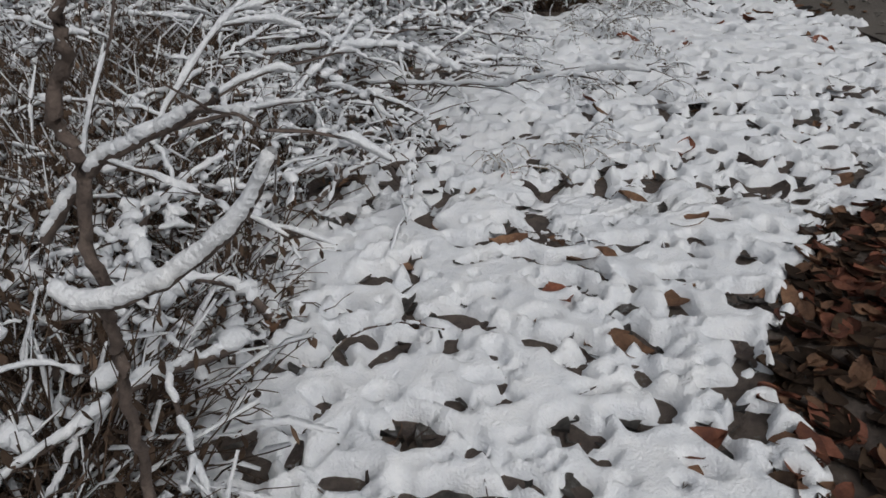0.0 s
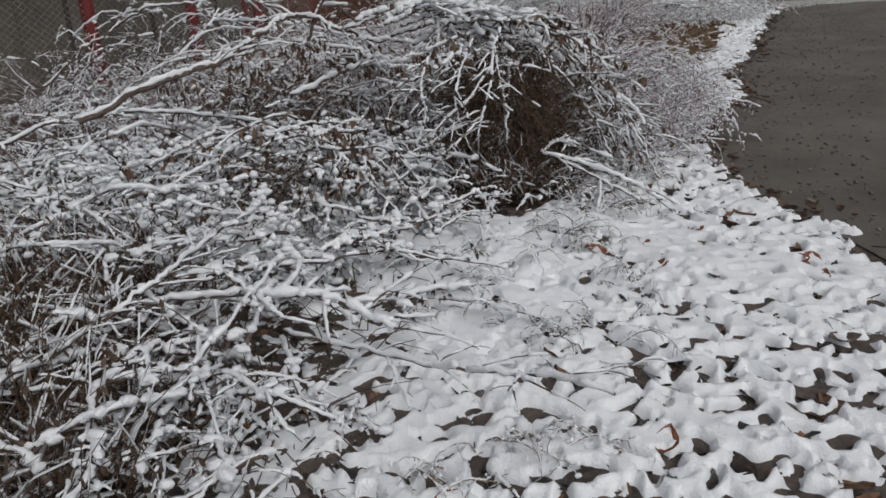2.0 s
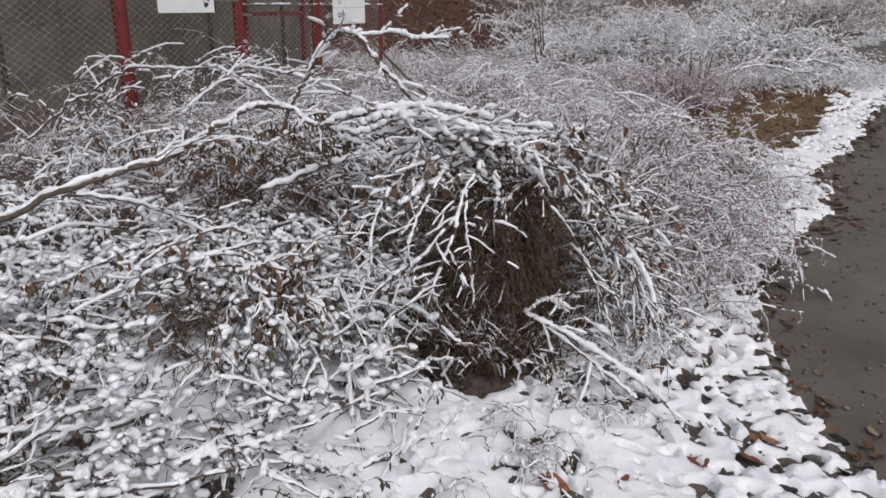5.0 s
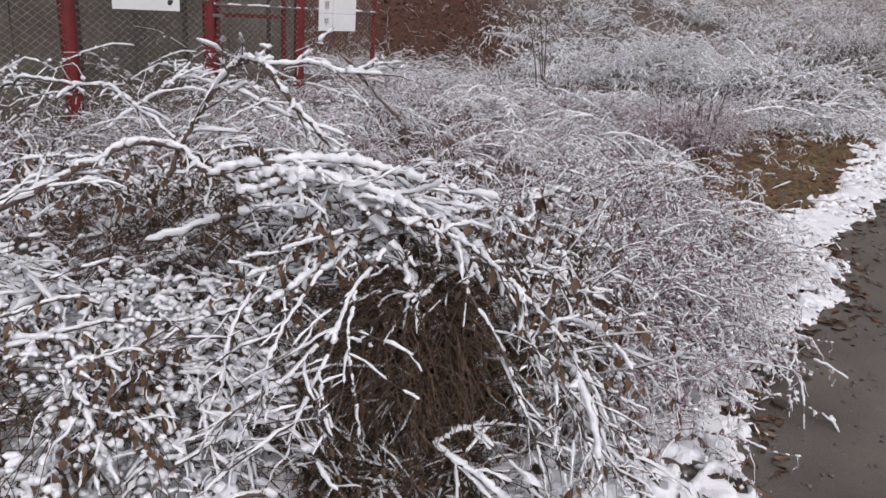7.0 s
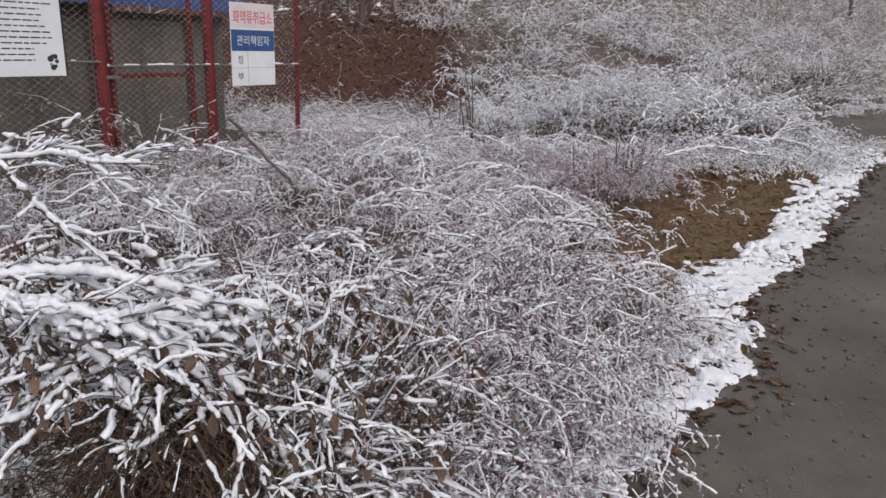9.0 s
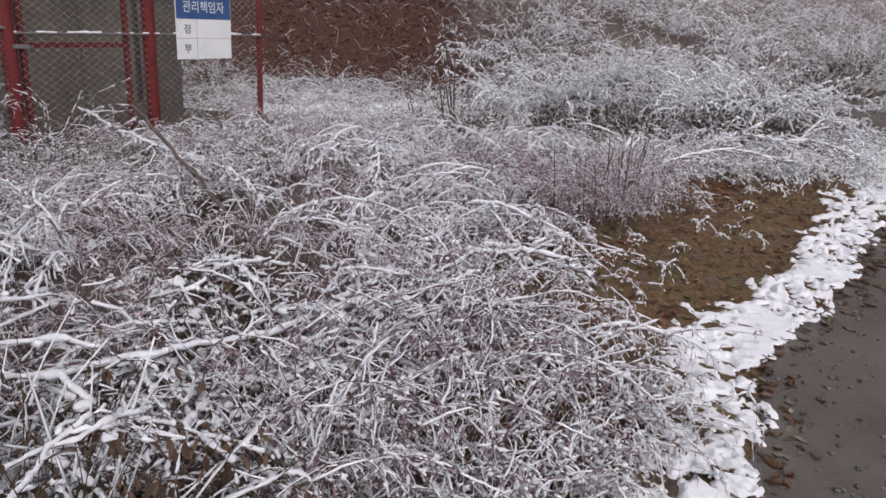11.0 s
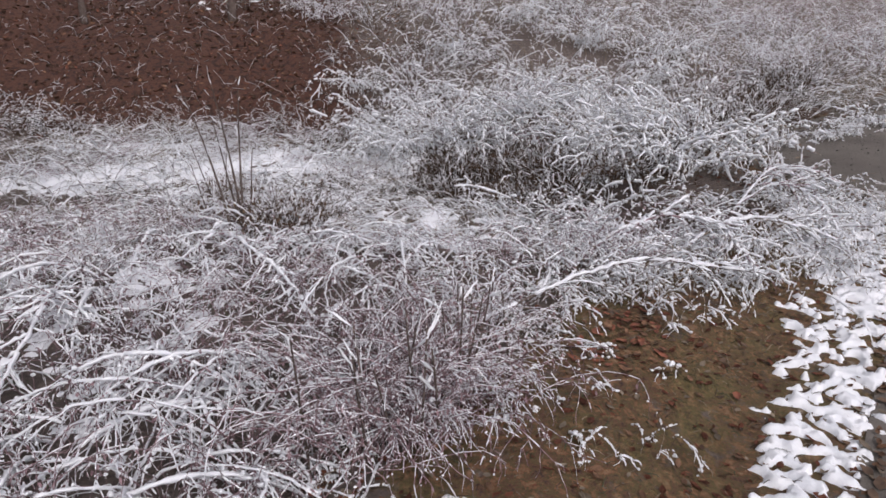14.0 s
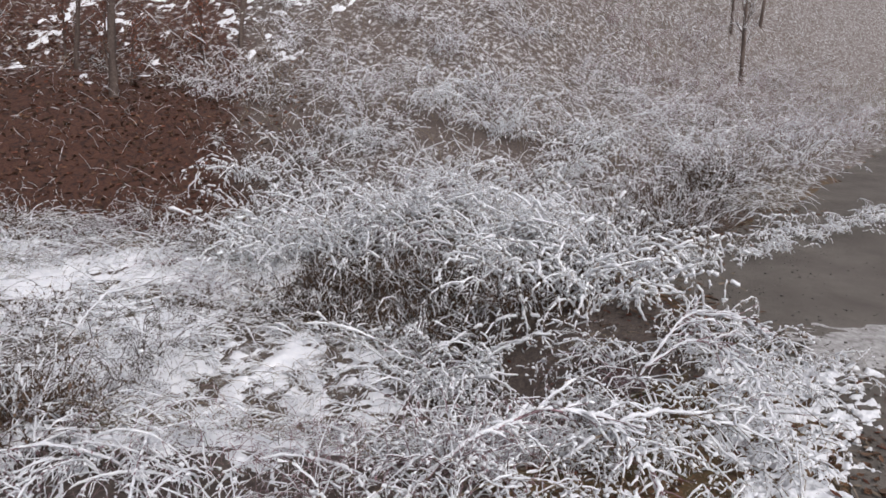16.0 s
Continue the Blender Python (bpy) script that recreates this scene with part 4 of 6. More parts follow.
roadside = [weed(63, 22, 0.75, snow=0.0095, wood=STRAW, leafy=60, tilt=0.9, name="roadside_weed", label="bowed straw-coloured weeds heavy with snow beside the road"),
            weed(64, 20, 0.70, snow=0.0095, wood=STRAW, leafy=60, tilt=1.0, name="roadside_weed", label="bowed straw-coloured weeds heavy with snow beside the road")]
spread_over(roadside, [(3.16, 10.79), (3.67, 11.27), (4.07, 11.7), (4.42, 12.16), (3.46, 11.89), (3.96, 12.32), (4.57, 12.76), (4.16, 13.02), (2.96, 11.36), (4.82, 13.27), (3.87, 10.95), (2.66, 10.56), (4.72, 11.9), (5.08, 12.41), (5.33, 12.82), (4.47, 11.39), (4.92, 12.99)], 0.8, 1.1, r2)
spit = [weed(65, 16, 0.42, snow=0.010, wood=STRAW, leafy=30, tilt=1.2, name="roadside_weed", label="low snowy weeds along the edge of the lane")]
spread_over(spit, [(4.5 + 0.37 * k + 0.1 * math.sin(5 * k), 14.5 + 0.32 * k) for k in range(12)], 0.8, 1.3, r2)
screen = [weed(66, 26, 1.1, snow=0.004, wood=BARK, leafy=120, tilt=0.25, name="upright_weed", label="upright dark weeds behind the wire mesh")]
spread_over(screen, [(fence_x(y) - d, y) for y, d in ((11.69, -1.17), (12.12, -1.06), (12.56, -1.23), (13, -1.17), (13.43, -1.11), (8.62, -0.68), (7.96, -0.48), (7.3, -0.46), (6.65, -0.43), (12.33, -0.75), (13.86, -0.83))], 0.85, 1.15, r2)

upright = [weed(67, 48, 0.86, snow=0.0024, wood=TWIG, leafy=240, tilt=0.12, name="upright_weed", label="stiff upright clump of purple-grey dead stems"),
           weed(68, 44, 0.78, snow=0.0024, wood=TWIG, leafy=240, tilt=0.12, name="upright_weed", label="stiff upright clump of purple-grey dead stems")]
spread_over(upright, [(2.02, 9.0), (2.14, 9.1), (2.24, 9.26), (2.32, 9.42), (2.12, 9.3)], 0.85, 1.15, r2)

# tall bare stalks that stand above the weeds
for k, (x, y, tall, n) in enumerate(((0.72, 11.05, 1.0, 4), (0.3, 11.9, 0.9, 4), (2.11, 9, 0.55, 9), (2.41, 9.47, 0.5, 8))):
    r = np.random.default_rng(300 + k)
    base = np.stack([r.normal(0, 0.09, n), r.normal(0, 0.09, n), np.zeros(n)], -1)
    P = grow(r, base, r.uniform(0, 6.28, n), r.uniform(1.25, 1.5, n), r.uniform(1.2, 1.5, n), r.uniform(0.8, 1.1, n) * tall, 7, 0.03)
    A = shoots(r, P, n * 4, 0.5, 1.0, 0.7, 0.05, 0.14, -0.3, 4)
    plant("dead_stalks", "upright bare grey-brown dead stalks", "weed", BARK,
          [(P, taper(r, P, 0.011 if k < 2 else 0.006, 0.003), 5, 0.5, 0.3, 4, 2), (A, taper(r, A, 0.002, 0.001), 3, 1.0, 0.6, 4, 1)], 0.007, group="dead stalks", single="stalk").matrix_basis = place(x, y)

# ---- the hollow and the far bank ----
r3 = np.random.default_rng(303)
tufts = [tuft(51, 80, 0.55), tuft(52, 70, 0.65), tuft(53, 90, 0.45), tuft(54, 70, 0.6, wood=TWIG)]
floor_of_hollow = lambda x, y: ((x - 0.1) ** 2 / 5.3 + (y - 13.1) ** 2 / 2.0 < 1) | ((x + 0.9) ** 2 / 3.2 + (y - 14.6) ** 2 / 1.2 < 1)
spread_over(tufts, scattered(r3, -4.6, 6.2, 11.6, 17.8, 0.66, lambda x, y: x < edge_of_snow(y) - (1.0 if y > 13.2 else 1.4) and not floor_of_hollow(x, y) and not (abs(y - 15.25) < 0.55 and 0.9 < x < 4.2)
            and not (x < fence_x(y) + 0.2 and y < 14) and gully(x, y) < 0.3), 0.75, 1.25, r3)
low = [tuft(55, 40, 0.22, 0.006), tuft(56, 36, 0.26, 0.006)]
spread_over(low, scattered(r3, -2.8, 2.6, 11.6, 15.7, 0.26, lambda x, y: floor_of_hollow(x, y)), 0.7, 1.3, r3)
spread_over([tuft(50, 44, 0.34), tuft(49, 40, 0.30, wood=TWIG)], scattered(r3, -1.6, 2.7, 10.5, 12.2, 0.33, lambda x, y: x > fence_x(y) + 0.4), 0.7, 1.2, r3)
domes = [weed(57, 34, 1.25, snow=0.0140, wood=STRAW, leafy=40, tilt=1.05, twigs=7, name="drooping_weed", label="rounded mound of drooping snow-laden stems"),
         weed(58, 32, 1.1, snow=0.0140, wood=STRAW, leafy=40, tilt=1.1, twigs=7, name="drooping_weed", label="rounded mound of drooping snow-laden stems")]
spread_over(domes, [(3.2, 13.7), (3.9, 13.9), (4.1, 14.5), (3.4, 14.6), (2.8, 13.5), (4.5, 15.3), (1.5, 16.2), (2.2, 16.25), (2.9, 16.2), (3.5, 16.25), (0.9, 16.3), (4.1, 16.4), (2.22, 16.68), (3.23, 16.47), (3.83, 17), (2.82, 17.41), (1.2, 16.99), (3.52, 18.54), (0.09, 17.49), (2.62, 17), (3.53, 16.78), (1.81, 16.35), (0.5, 16.35), (0.49, 18.5), (1.7, 18.4), (2.51, 19.24), (4.32, 19.78), (0.88, 19.9), (3.21, 20.67), (4.92, 21.39), (-0.53, 18.81), (6.84, 22.52), (1.88, 21.73)], 0.95, 1.3, r3)
bank_weeds = [weed(75, 20, 0.9, snow=0.0045, wood=DRY, leafy=160, tilt=0.8, name="dead_shrub", label="brown dead shrub at the foot of the bank, little snow")]
spread_over(bank_weeds, [(-0.72, 17.42), (0.18, 18.08), (0.79, 18.91), (-0.33, 19.02), (1.29, 19.73), (0.27, 20.04), (-1.74, 17.93), (-1.24, 19.53), (1.7, 18.89)] + [(-6.2 + 0.42 * k, 17.0 + 0.35 * math.sin(2.1 * k)) for k in range(15)] + [(3.91, 20.92), (5.22, 22.19), (2.89, 22.4), (7.13, 24.49), (5.91, 25.67), (1.07, 22.84), (8.54, 26.36), (-2.57, 21.77), (-4.6, 22.2), (4.29, 26.52), (-0.95, 21.12)], 0.7, 1.4, r3)
thicket = [weed(q, 18, ln, snow=0.009, leafy=30, tilt=tl, twigs=4, name="thicket_shrub", label="bowed purple-brown shrub on the slope dusted with snow") for q, ln, tl in ((59, 1.1, 0.8), (60, 1.3, 0.7))]
spread_over(thicket, scattered(r3, -2.0, 12.0, 17.2, 27.0, 1.15, lambda x, y: x < edge_of_snow(y) - 0.8 and (x > -0.2 or y > 21) and gully(x, y) < 0.3), 0.9, 1.4, r3)


sprigs = [weed(34, 5, 0.34, snow=0.0072, wood=STRAW, leafy=6, tilt=0.9, twigs=5, name="sprig", label="small curled sprig bent over the soil under clots of snow"),
          weed(35, 4, 0.28, snow=0.0076, wood=STRAW, leafy=6, tilt=1.1, twigs=5, name="sprig", label="small curled sprig bent over the soil under clots of snow")]
spread_over(sprigs, [(2.87, 9.5), (3.12, 9.91), (2.57, 8.79), (2.32, 8.29), (2.72, 9.24), (3.37, 10.32), (2.35, 7.98), (2.47, 8.44), (2.91, 10.04), (2.2, 7.78), (3.57, 10.63), (2.41, 9.17), (2.16, 8.52), (3.07, 9.27)], 0.7, 1.2, r3)
# dark stalks added below the domes and in the gully in place of deep shade
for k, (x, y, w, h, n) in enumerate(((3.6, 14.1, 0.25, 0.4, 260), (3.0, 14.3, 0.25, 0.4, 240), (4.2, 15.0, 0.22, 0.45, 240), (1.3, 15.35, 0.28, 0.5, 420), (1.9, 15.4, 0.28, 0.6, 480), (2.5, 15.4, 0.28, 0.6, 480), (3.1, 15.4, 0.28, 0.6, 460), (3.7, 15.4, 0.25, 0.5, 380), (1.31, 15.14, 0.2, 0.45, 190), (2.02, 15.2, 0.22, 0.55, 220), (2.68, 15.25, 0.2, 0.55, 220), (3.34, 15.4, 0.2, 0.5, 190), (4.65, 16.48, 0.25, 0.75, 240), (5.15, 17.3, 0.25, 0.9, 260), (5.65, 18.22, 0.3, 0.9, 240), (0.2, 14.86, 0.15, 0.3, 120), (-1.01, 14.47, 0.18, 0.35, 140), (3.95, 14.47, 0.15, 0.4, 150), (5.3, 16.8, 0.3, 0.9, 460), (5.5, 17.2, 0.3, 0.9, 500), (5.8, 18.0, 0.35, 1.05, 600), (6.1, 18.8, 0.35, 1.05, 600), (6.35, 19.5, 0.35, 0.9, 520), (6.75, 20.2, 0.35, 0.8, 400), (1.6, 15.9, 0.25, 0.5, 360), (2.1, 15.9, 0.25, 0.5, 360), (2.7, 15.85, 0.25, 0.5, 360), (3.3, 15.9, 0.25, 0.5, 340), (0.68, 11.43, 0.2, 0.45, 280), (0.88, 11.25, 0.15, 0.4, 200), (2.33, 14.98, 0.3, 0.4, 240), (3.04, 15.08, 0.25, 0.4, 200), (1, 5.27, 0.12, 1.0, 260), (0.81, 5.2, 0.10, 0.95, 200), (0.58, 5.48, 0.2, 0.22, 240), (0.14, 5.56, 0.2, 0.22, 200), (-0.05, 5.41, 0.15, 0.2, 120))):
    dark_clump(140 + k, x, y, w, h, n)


verge_grass = [tuft(48, 90, 0.5, 0.004), tuft(47, 80, 0.42, 0.004)]
spread_over(verge_grass, [(6.75, 17.9), (7.0, 18.2), (7.2, 18.7), (7.45, 18.95), (7.6, 19.4), (7.9, 19.7), (7.3, 19.2), (8.2, 20.3), (6.95, 18.65), (8.5, 20.9), (7.7, 20.0), (6.6, 18.1)], 0.8, 1.3, r3)
slope_stems = [weed(38, 22, 1.5, snow=0.004, wood=TWIG, leafy=40, tilt=0.1, twigs=5, name="upright_weed", label="tall stiff grey stems standing on the slope"),
               weed(31, 18, 1.2, snow=0.004, wood=TWIG, leafy=40, tilt=0.12, twigs=5, name="upright_weed", label="tall stiff grey stems standing on the slope")]
spread_over(slope_stems, scattered(r3, 3.0, 17.0, 25.0, 38.0, 1.5, lambda x, y: x < edge_of_snow(y) - 1.2 and x > 0.5 * y - 8.5), 0.8, 1.5, r3)


def leafy_sapling(seed, tall):
    """A young tree that has kept its brown leaves."""
    r = np.random.default_rng(seed)
    P = grow(r, np.zeros((1, 3)), np.array([r.uniform(0, 6.28)]), np.array([1.52]), np.array([1.45]), np.array([tall]), 10, 0.04)
    A = shoots(r, P, 26, 0.15, 1.0, 1.2, 0.2, 0.6, 0.1, 6, 0.12, 0.3)
    ob = plant("leafy_sapling", "young tree on the bank with brown leaves still on it", "sapling", BARK,
               [(P, taper(r, P, 0.035, 0.010), 7, 0.4, 0.2, 4, 2), (A, taper(r, A, 0.008, 0.003), 4, 0.6, 0.4, 4, 1)], 0.010,
               [(some(r, [A], 420), 0.07, 1.4, RUSSET)], group="saplings on the bank")
    return ob


spread_over([leafy_sapling(85, 1.7), leafy_sapling(86, 1.4)], [(-4.5, 22.0), (-3.8, 21.6), (-5.7, 22.6), (-2.9, 22.9), (-6.6, 21.6)], 0.8, 1.2, r3, 0.05)


def hillside(name, label, seed, count, x0, x1, y0, y1, tall, snow, wood, lean, keep, fine=1):
    """Countless fine stems over the slope."""
    r = np.random.default_rng(seed)
    x, y = r.uniform(x0, x1, count), r.uniform(y0, y1, count)
    ok = keep(x, y)
    x, y = x[ok], y[ok]
    n = len(x)
    base = np.stack([x, y, height(x, y) - 0.02], -1)
    P = grow(r, base, r.uniform(0, 2 * math.pi, n), r.uniform(0.6, 1.5, n), r.uniform(-lean, 1.2, n), tall * r.uniform(0.3, 1.2, n), 6, 0.22)
    w = (0.0045 if fine else 0.008) * min(1.0, tall * 1.3)
    A = shoots(r, P, n, 0.3, 1.0, 1.2, tall * 0.08, tall * 0.28, 1.2, 4, 0.2, -0.1)
    ob = new(name, mesh_of(name, *joined([tube(P, taper(r, P, w, w / 3), 3), tube(A, taper(r, A, w / 2, w / 4), 3)]), wood))
    tagged(ob, label, "brush", kind="stuff")
    part("snow", mesh_of("brush_snow", *joined([snow_on(r, P, taper(r, P, w, w / 3), snow, 0.5, 3, 1), snow_on(r, A, taper(r, A, w / 2, w / 4), snow * 0.7, 0.6, 3, 1)]), SNOW), ob)
    return ob


hillside("hillside_brush", "grey-brown dead brush on the hillside dusted with snow", 71, 9500, -14, 26, 19.5, 46, 0.8, 0.0070, STRAW, -0.2,
         lambda x, y: (x < edge_of_snow(y) - 0.6) & ((x > -1.2) | (y > 21.5)) & (gully(x, y) < 0.3), fine=0)
hillside("weed_carpet", "tangle of fine dead weeds dusted with snow", 73, 6500, -3.3, 4.6, 5.9, 12.2, 0.36, 0.0042, TWIG, 1.0,
         lambda x, y: (x < brush_edge(y) - 0.1) & (x > fence_x(y) + 1.7) & ~bare_spot(x, y) & ((y < 11.2) | (x > 2.2)))
hillside("grass_carpet", "tangle of fine dead grass dusted with snow", 74, 5200, -4.6, 6.0, 13.8, 19.8, 0.48, 0.0092, STRAW, 1.0,
         lambda x, y: (x < edge_of_snow(y) - 0.7) & ((x > -0.4) | (y < 16.8)) & ~((abs(y - 15.25) < 0.6) & (x > 0.9) & (x < 4.2)) & ~(floor_of_hollow(x, y) & (lattice(x, y, 0.35, 9) > 0.42)) & (gully(x, y) < 0.3))
hillside("bank_brush", "thin reddish dead stems on the leafy bank", 72, 900, -8, 0.4, 16.9, 22, 0.45, 0.0035, DRY, 0.6, lambda x, y: x < 0.5)


def sapling(seed, tall):
    r = np.random.default_rng(seed)
    P = grow(r, np.zeros((1, 3)), np.array([r.uniform(0, 6.28)]), np.array([1.5]), np.array([1.42]), np.array([tall]), 12, 0.03)
    A = shoots(r, P, 22, 0.2, 1.0, 1.2, 0.4, 1.3, -0.2, 7, 0.12, 0.5)
    B = shoots(r, A, 90, 0.2, 1.0, 1.0, 0.15, 0.5, 0.2, 5, 0.12, 0.2)
    ob = empty("tree", "slender bare tree on the slope with snow on its twigs", "tree", "trees")
    part("trunk", mesh_of("trunk", *tube(P, taper(r, P, 0.065, 0.012), 8), BARK), ob)
    part("branchwork", mesh_of("branchwork", *joined([tube(A, taper(r, A, 0.014, 0.004), 4), tube(B, taper(r, B, 0.005, 0.002), 3)]), BARK), ob)
    part("snow", mesh_of("tree_snow", *joined([snow_on(r, A, taper(r, A, 0.014, 0.004), 0.016, 0.6, 4, 1), snow_on(r, B, taper(r, B, 0.005, 0.002), 0.012, 0.6, 3, 1)]), SNOW), ob)
    return ob


trees = [sapling(81, 5.0), sapling(82, 6.0), sapling(83, 4.2)]
spread_over(trees, [(-6.61, 20.28), (-5.1, 21.96), (-3.78, 20.89), (-8.04, 22.61), (-2.38, 23.55), (-5.82, 24.74), (-9.75, 21.01), (0.32, 29.62), (7.88, 34.62), (6.86, 36),
                    (-1.2, 29.5), (11.43, 33.43), (12.41, 38.4), (-8.27, 27.96), (-6.16, 12.99), (-6.75, 9.52), (-6.42, 6.7), (-6.07, 15.44), (14.92, 42.5), (8.86, 40.07)], 0.85, 1.25, r3, 0.1)


# ---- the fence, its gate, the signs and the shed behind ----
FRAME = pose(fence_x(8.5), 8.5, 0, 0, 0, FENCE_TURN)


def along(y):
    """Distance along the fence from its middle, from the y of the plan."""
    return (y - 8.5) * math.hypot(1, 0.385)


def box(name, x0, x1, y0, y1, z0, z1, mat, parent, label="", bevel=0.004):
    bm = bmesh.new()
    bmesh.ops.create_cube(bm, size=1)
    for v in bm.verts:
        v.co = Vector((x0 + (v.co.x + 0.5) * (x1 - x0), y0 + (v.co.y + 0.5) * (y1 - y0), z0 + (v.co.z + 0.5) * (z1 - z0)))
    if bevel:
        bmesh.ops.bevel(bm, geom=bm.edges[:], offset=bevel, segments=2, affect="EDGES", profile=0.7)
    me = bpy.data.meshes.new(name)
    bm.to_mesh(me)
    bm.free()
    me.materials.append(mat)
    return part(name, me, parent, label)


def pipe(name, a, b, radius, mat, parent, label="", sides=12):
    a, b = np.array(a, float), np.array(b, float)
    s = np.linspace(0, 1, 5)[None, :, None]
    P = a * (1 - s) + b * s
    return part(name, mesh_of(name, *tube(P, np.full((1, 5), radius), sides), mat), parent, label)


def ground_at(y, off=0.0):
    p = FRAME @ Vector((along(y), off, 0))
    return float(height(p.x, p.y))


fence = empty("fence", "chain-link fence on red-painted steel posts with thin rails", "fence")
fence.matrix_basis = FRAME
for y, rad, mat in ((4.4, 0.030, STEEL), (6.1, 0.030, STEEL), (7.69, 0.066, RED), (8.99, 0.058, RED), (10.13, 0.058, RED), (11.34, 0.030, RED)):
    pipe("post", (along(y), 0.03, ground_at(y) - 0.1), (along(y), 0.03, 3.25), rad, mat, fence, "red-painted post" if mat is RED else "grey steel post")
for y0, y1 in ((4.4, 8.99), (8.99, 10.13), (10.13, 11.34)):
    z0, z1 = (2.36, 2.27) if y0 < 5 else (2.235, 2.235)
    pipe("rail", (along(y0), -0.012, z0), (along(y1), -0.012, z1), 0.010, STEEL, fence, sides=8)
    pipe("top_rail", (along(y0), 0.0, 3.2), (along(y1), 0.0, 3.2), 0.018, STEEL, fence, sides=8)
rs = np.random.default_rng(5)
ra = np.stack([np.linspace(along(4.4), along(11.34), 120), np.full(120, -0.012), np.interp(np.linspace(4.4, 11.34, 120), [4.4, 8.98, 9.0, 11.34], [2.36, 2.27, 2.235, 2.235])], -1)[None]
part("snow", mesh_of("rail_snow", *snow_on(rs, ra, np.full((1, 120), 0.010), 0.012, 0.5, 5, 2, True), SNOW), fence, "snow lying on the rail")
pitch = 0.080
xs = np.arange(along(4.4), along(11.34), pitch)
zs = np.arange(0.75, 3.2, pitch * 0.72)
wires = []
for k in (0, 1):
    X = xs[:, None] + pitch * (((np.arange(len(zs)) + k) % 2)[None, :] * 1.0 - 0.5) * 1.02
    Z = np.broadcast_to(zs[None], X.shape)
    Y = np.where((np.arange(len(zs)) % 2)[None, :] == 0, 0.003, -0.003) * (1 if k else -1) + 0 * X + 0.012 * (lattice(X, Z, 0.5, 9) - 0.5)
    wires.append(tube(np.stack([X, Y, Z], -1), np.full(X.shape, 0.0024), 4))
part("wire_mesh", mesh_of("wire_mesh", *joined(wires), WIRE), fence, "galvanised diamond wire mesh")

gate = empty("gate", "narrow gate of dark red square tube in the fence", "gate")
gate.matrix_basis = FRAME
gl, gr = along(9.09), along(9.92)
for x in (gl, gr):
    box("upright", x - 0.02, x + 0.02, 0.02, 0.06, ground_at(9.5) - 0.02, 3.12, RED, gate)
for z in (1.25, 2.14, 3.1):
    box("crossbar", gl + 0.02, gr - 0.02, 0.022, 0.058, z - 0.02, z + 0.02, RED, gate)
box("latch", gl - 0.10, gl + 0.03, -0.03, 0.015, 2.12, 2.15, STEEL, gate, "steel latch")


def lettering(name, body, x, y, z, size, mat, parent, width=None):
    """Words in the built-in font, as a thin mesh that faces the road."""
    cu = bpy.data.curves.new(name, "FONT")
    cu.body, cu.size, cu.extrude, cu.align_x, cu.align_y = body, size, 0.0006, "CENTER", "CENTER"
    tmp = new(name, cu)
    me = bpy.data.meshes.new_from_object(tmp.evaluated_get(bpy.context.evaluated_depsgraph_get()))
    bpy.data.objects.remove(tmp)
    xs_ = [v.co.x for v in me.vertices]
    zs_ = [v.co.y for v in me.vertices]
    k = width / (max(xs_) - min(xs_)) if width else 1.0
    cx, cz = (max(xs_) + min(xs_)) / 2, (max(zs_) + min(zs_)) / 2
    for v in me.vertices:
        v.co = Vector((x + (v.co.x - cx) * k, y - v.co.z, z + (v.co.y - cz)))
    me.materials.clear()
    me.materials.append(mat)
    return part(name, me, parent)


sign = empty("sign", "white metal sign with red and blue Korean lettering on the fence", "sign")
sign.matrix_basis = FRAME
sx0, sx1, sz0, sz1 = along(10.36), along(10.95), 2.012, 2.88
sw, sh, f0 = sx1 - sx0, sz1 - sz0, -0.030
box("plate", sx0, sx1, f0, f0 + 0.006, sz0, sz1, WHITE, sign, bevel=0.002)
box("header", sx0 + 0.006, sx1 - 0.006, f0 - 0.002, f0 - 0.0002, sz1 - 0.30 * sh, sz1 - 0.006, PINK, sign, "pale pink header band", bevel=0)
box("band", sx0 + 0.006, sx1 - 0.006, f0 - 0.002, f0 - 0.0002, sz1 - 0.575 * sh, sz1 - 0.32 * sh, NAVY, sign, "blue band", bevel=0)
box("rule", sx0 + 0.006, sx1 - 0.006, f0 - 0.0015, f0 - 0.0002, sz1 - 0.782 * sh, sz1 - 0.778 * sh, GREYINK, sign, bevel=0)
box("rule", sx0 + 0.36 * sw, sx0 + 0.366 * sw, f0 - 0.0015, f0 - 0.0002, sz0 + 0.006, sz1 - 0.58 * sh, GREYINK, sign, bevel=0)
mid = (sx0 + sx1) / 2
lettering("letters", "화약류취급소", mid, f0 - 0.003, sz1 - 0.17 * sh, 0.15, REDINK, sign, sw * 0.88)
lettering("letters", "관리책임자", mid, f0 - 0.003, sz1 - 0.447 * sh, 0.115, WHITE, sign, sw * 0.74)
lettering("letters", "정", sx0 + 0.19 * sw, f0 - 0.003, sz1 - 0.68 * sh, 0.095, BLACKINK, sign)
lettering("letters", "부", sx0 + 0.19 * sw, f0 - 0.003, sz1 - 0.885 * sh, 0.095, BLACKINK, sign)
for x in (sx0 + 0.03, sx1 - 0.03):
    pipe("wire_tie", (x, f0 + 0.006, 2.235), (x, 0.0, 2.235), 0.003, STEEL, sign, sides=6)

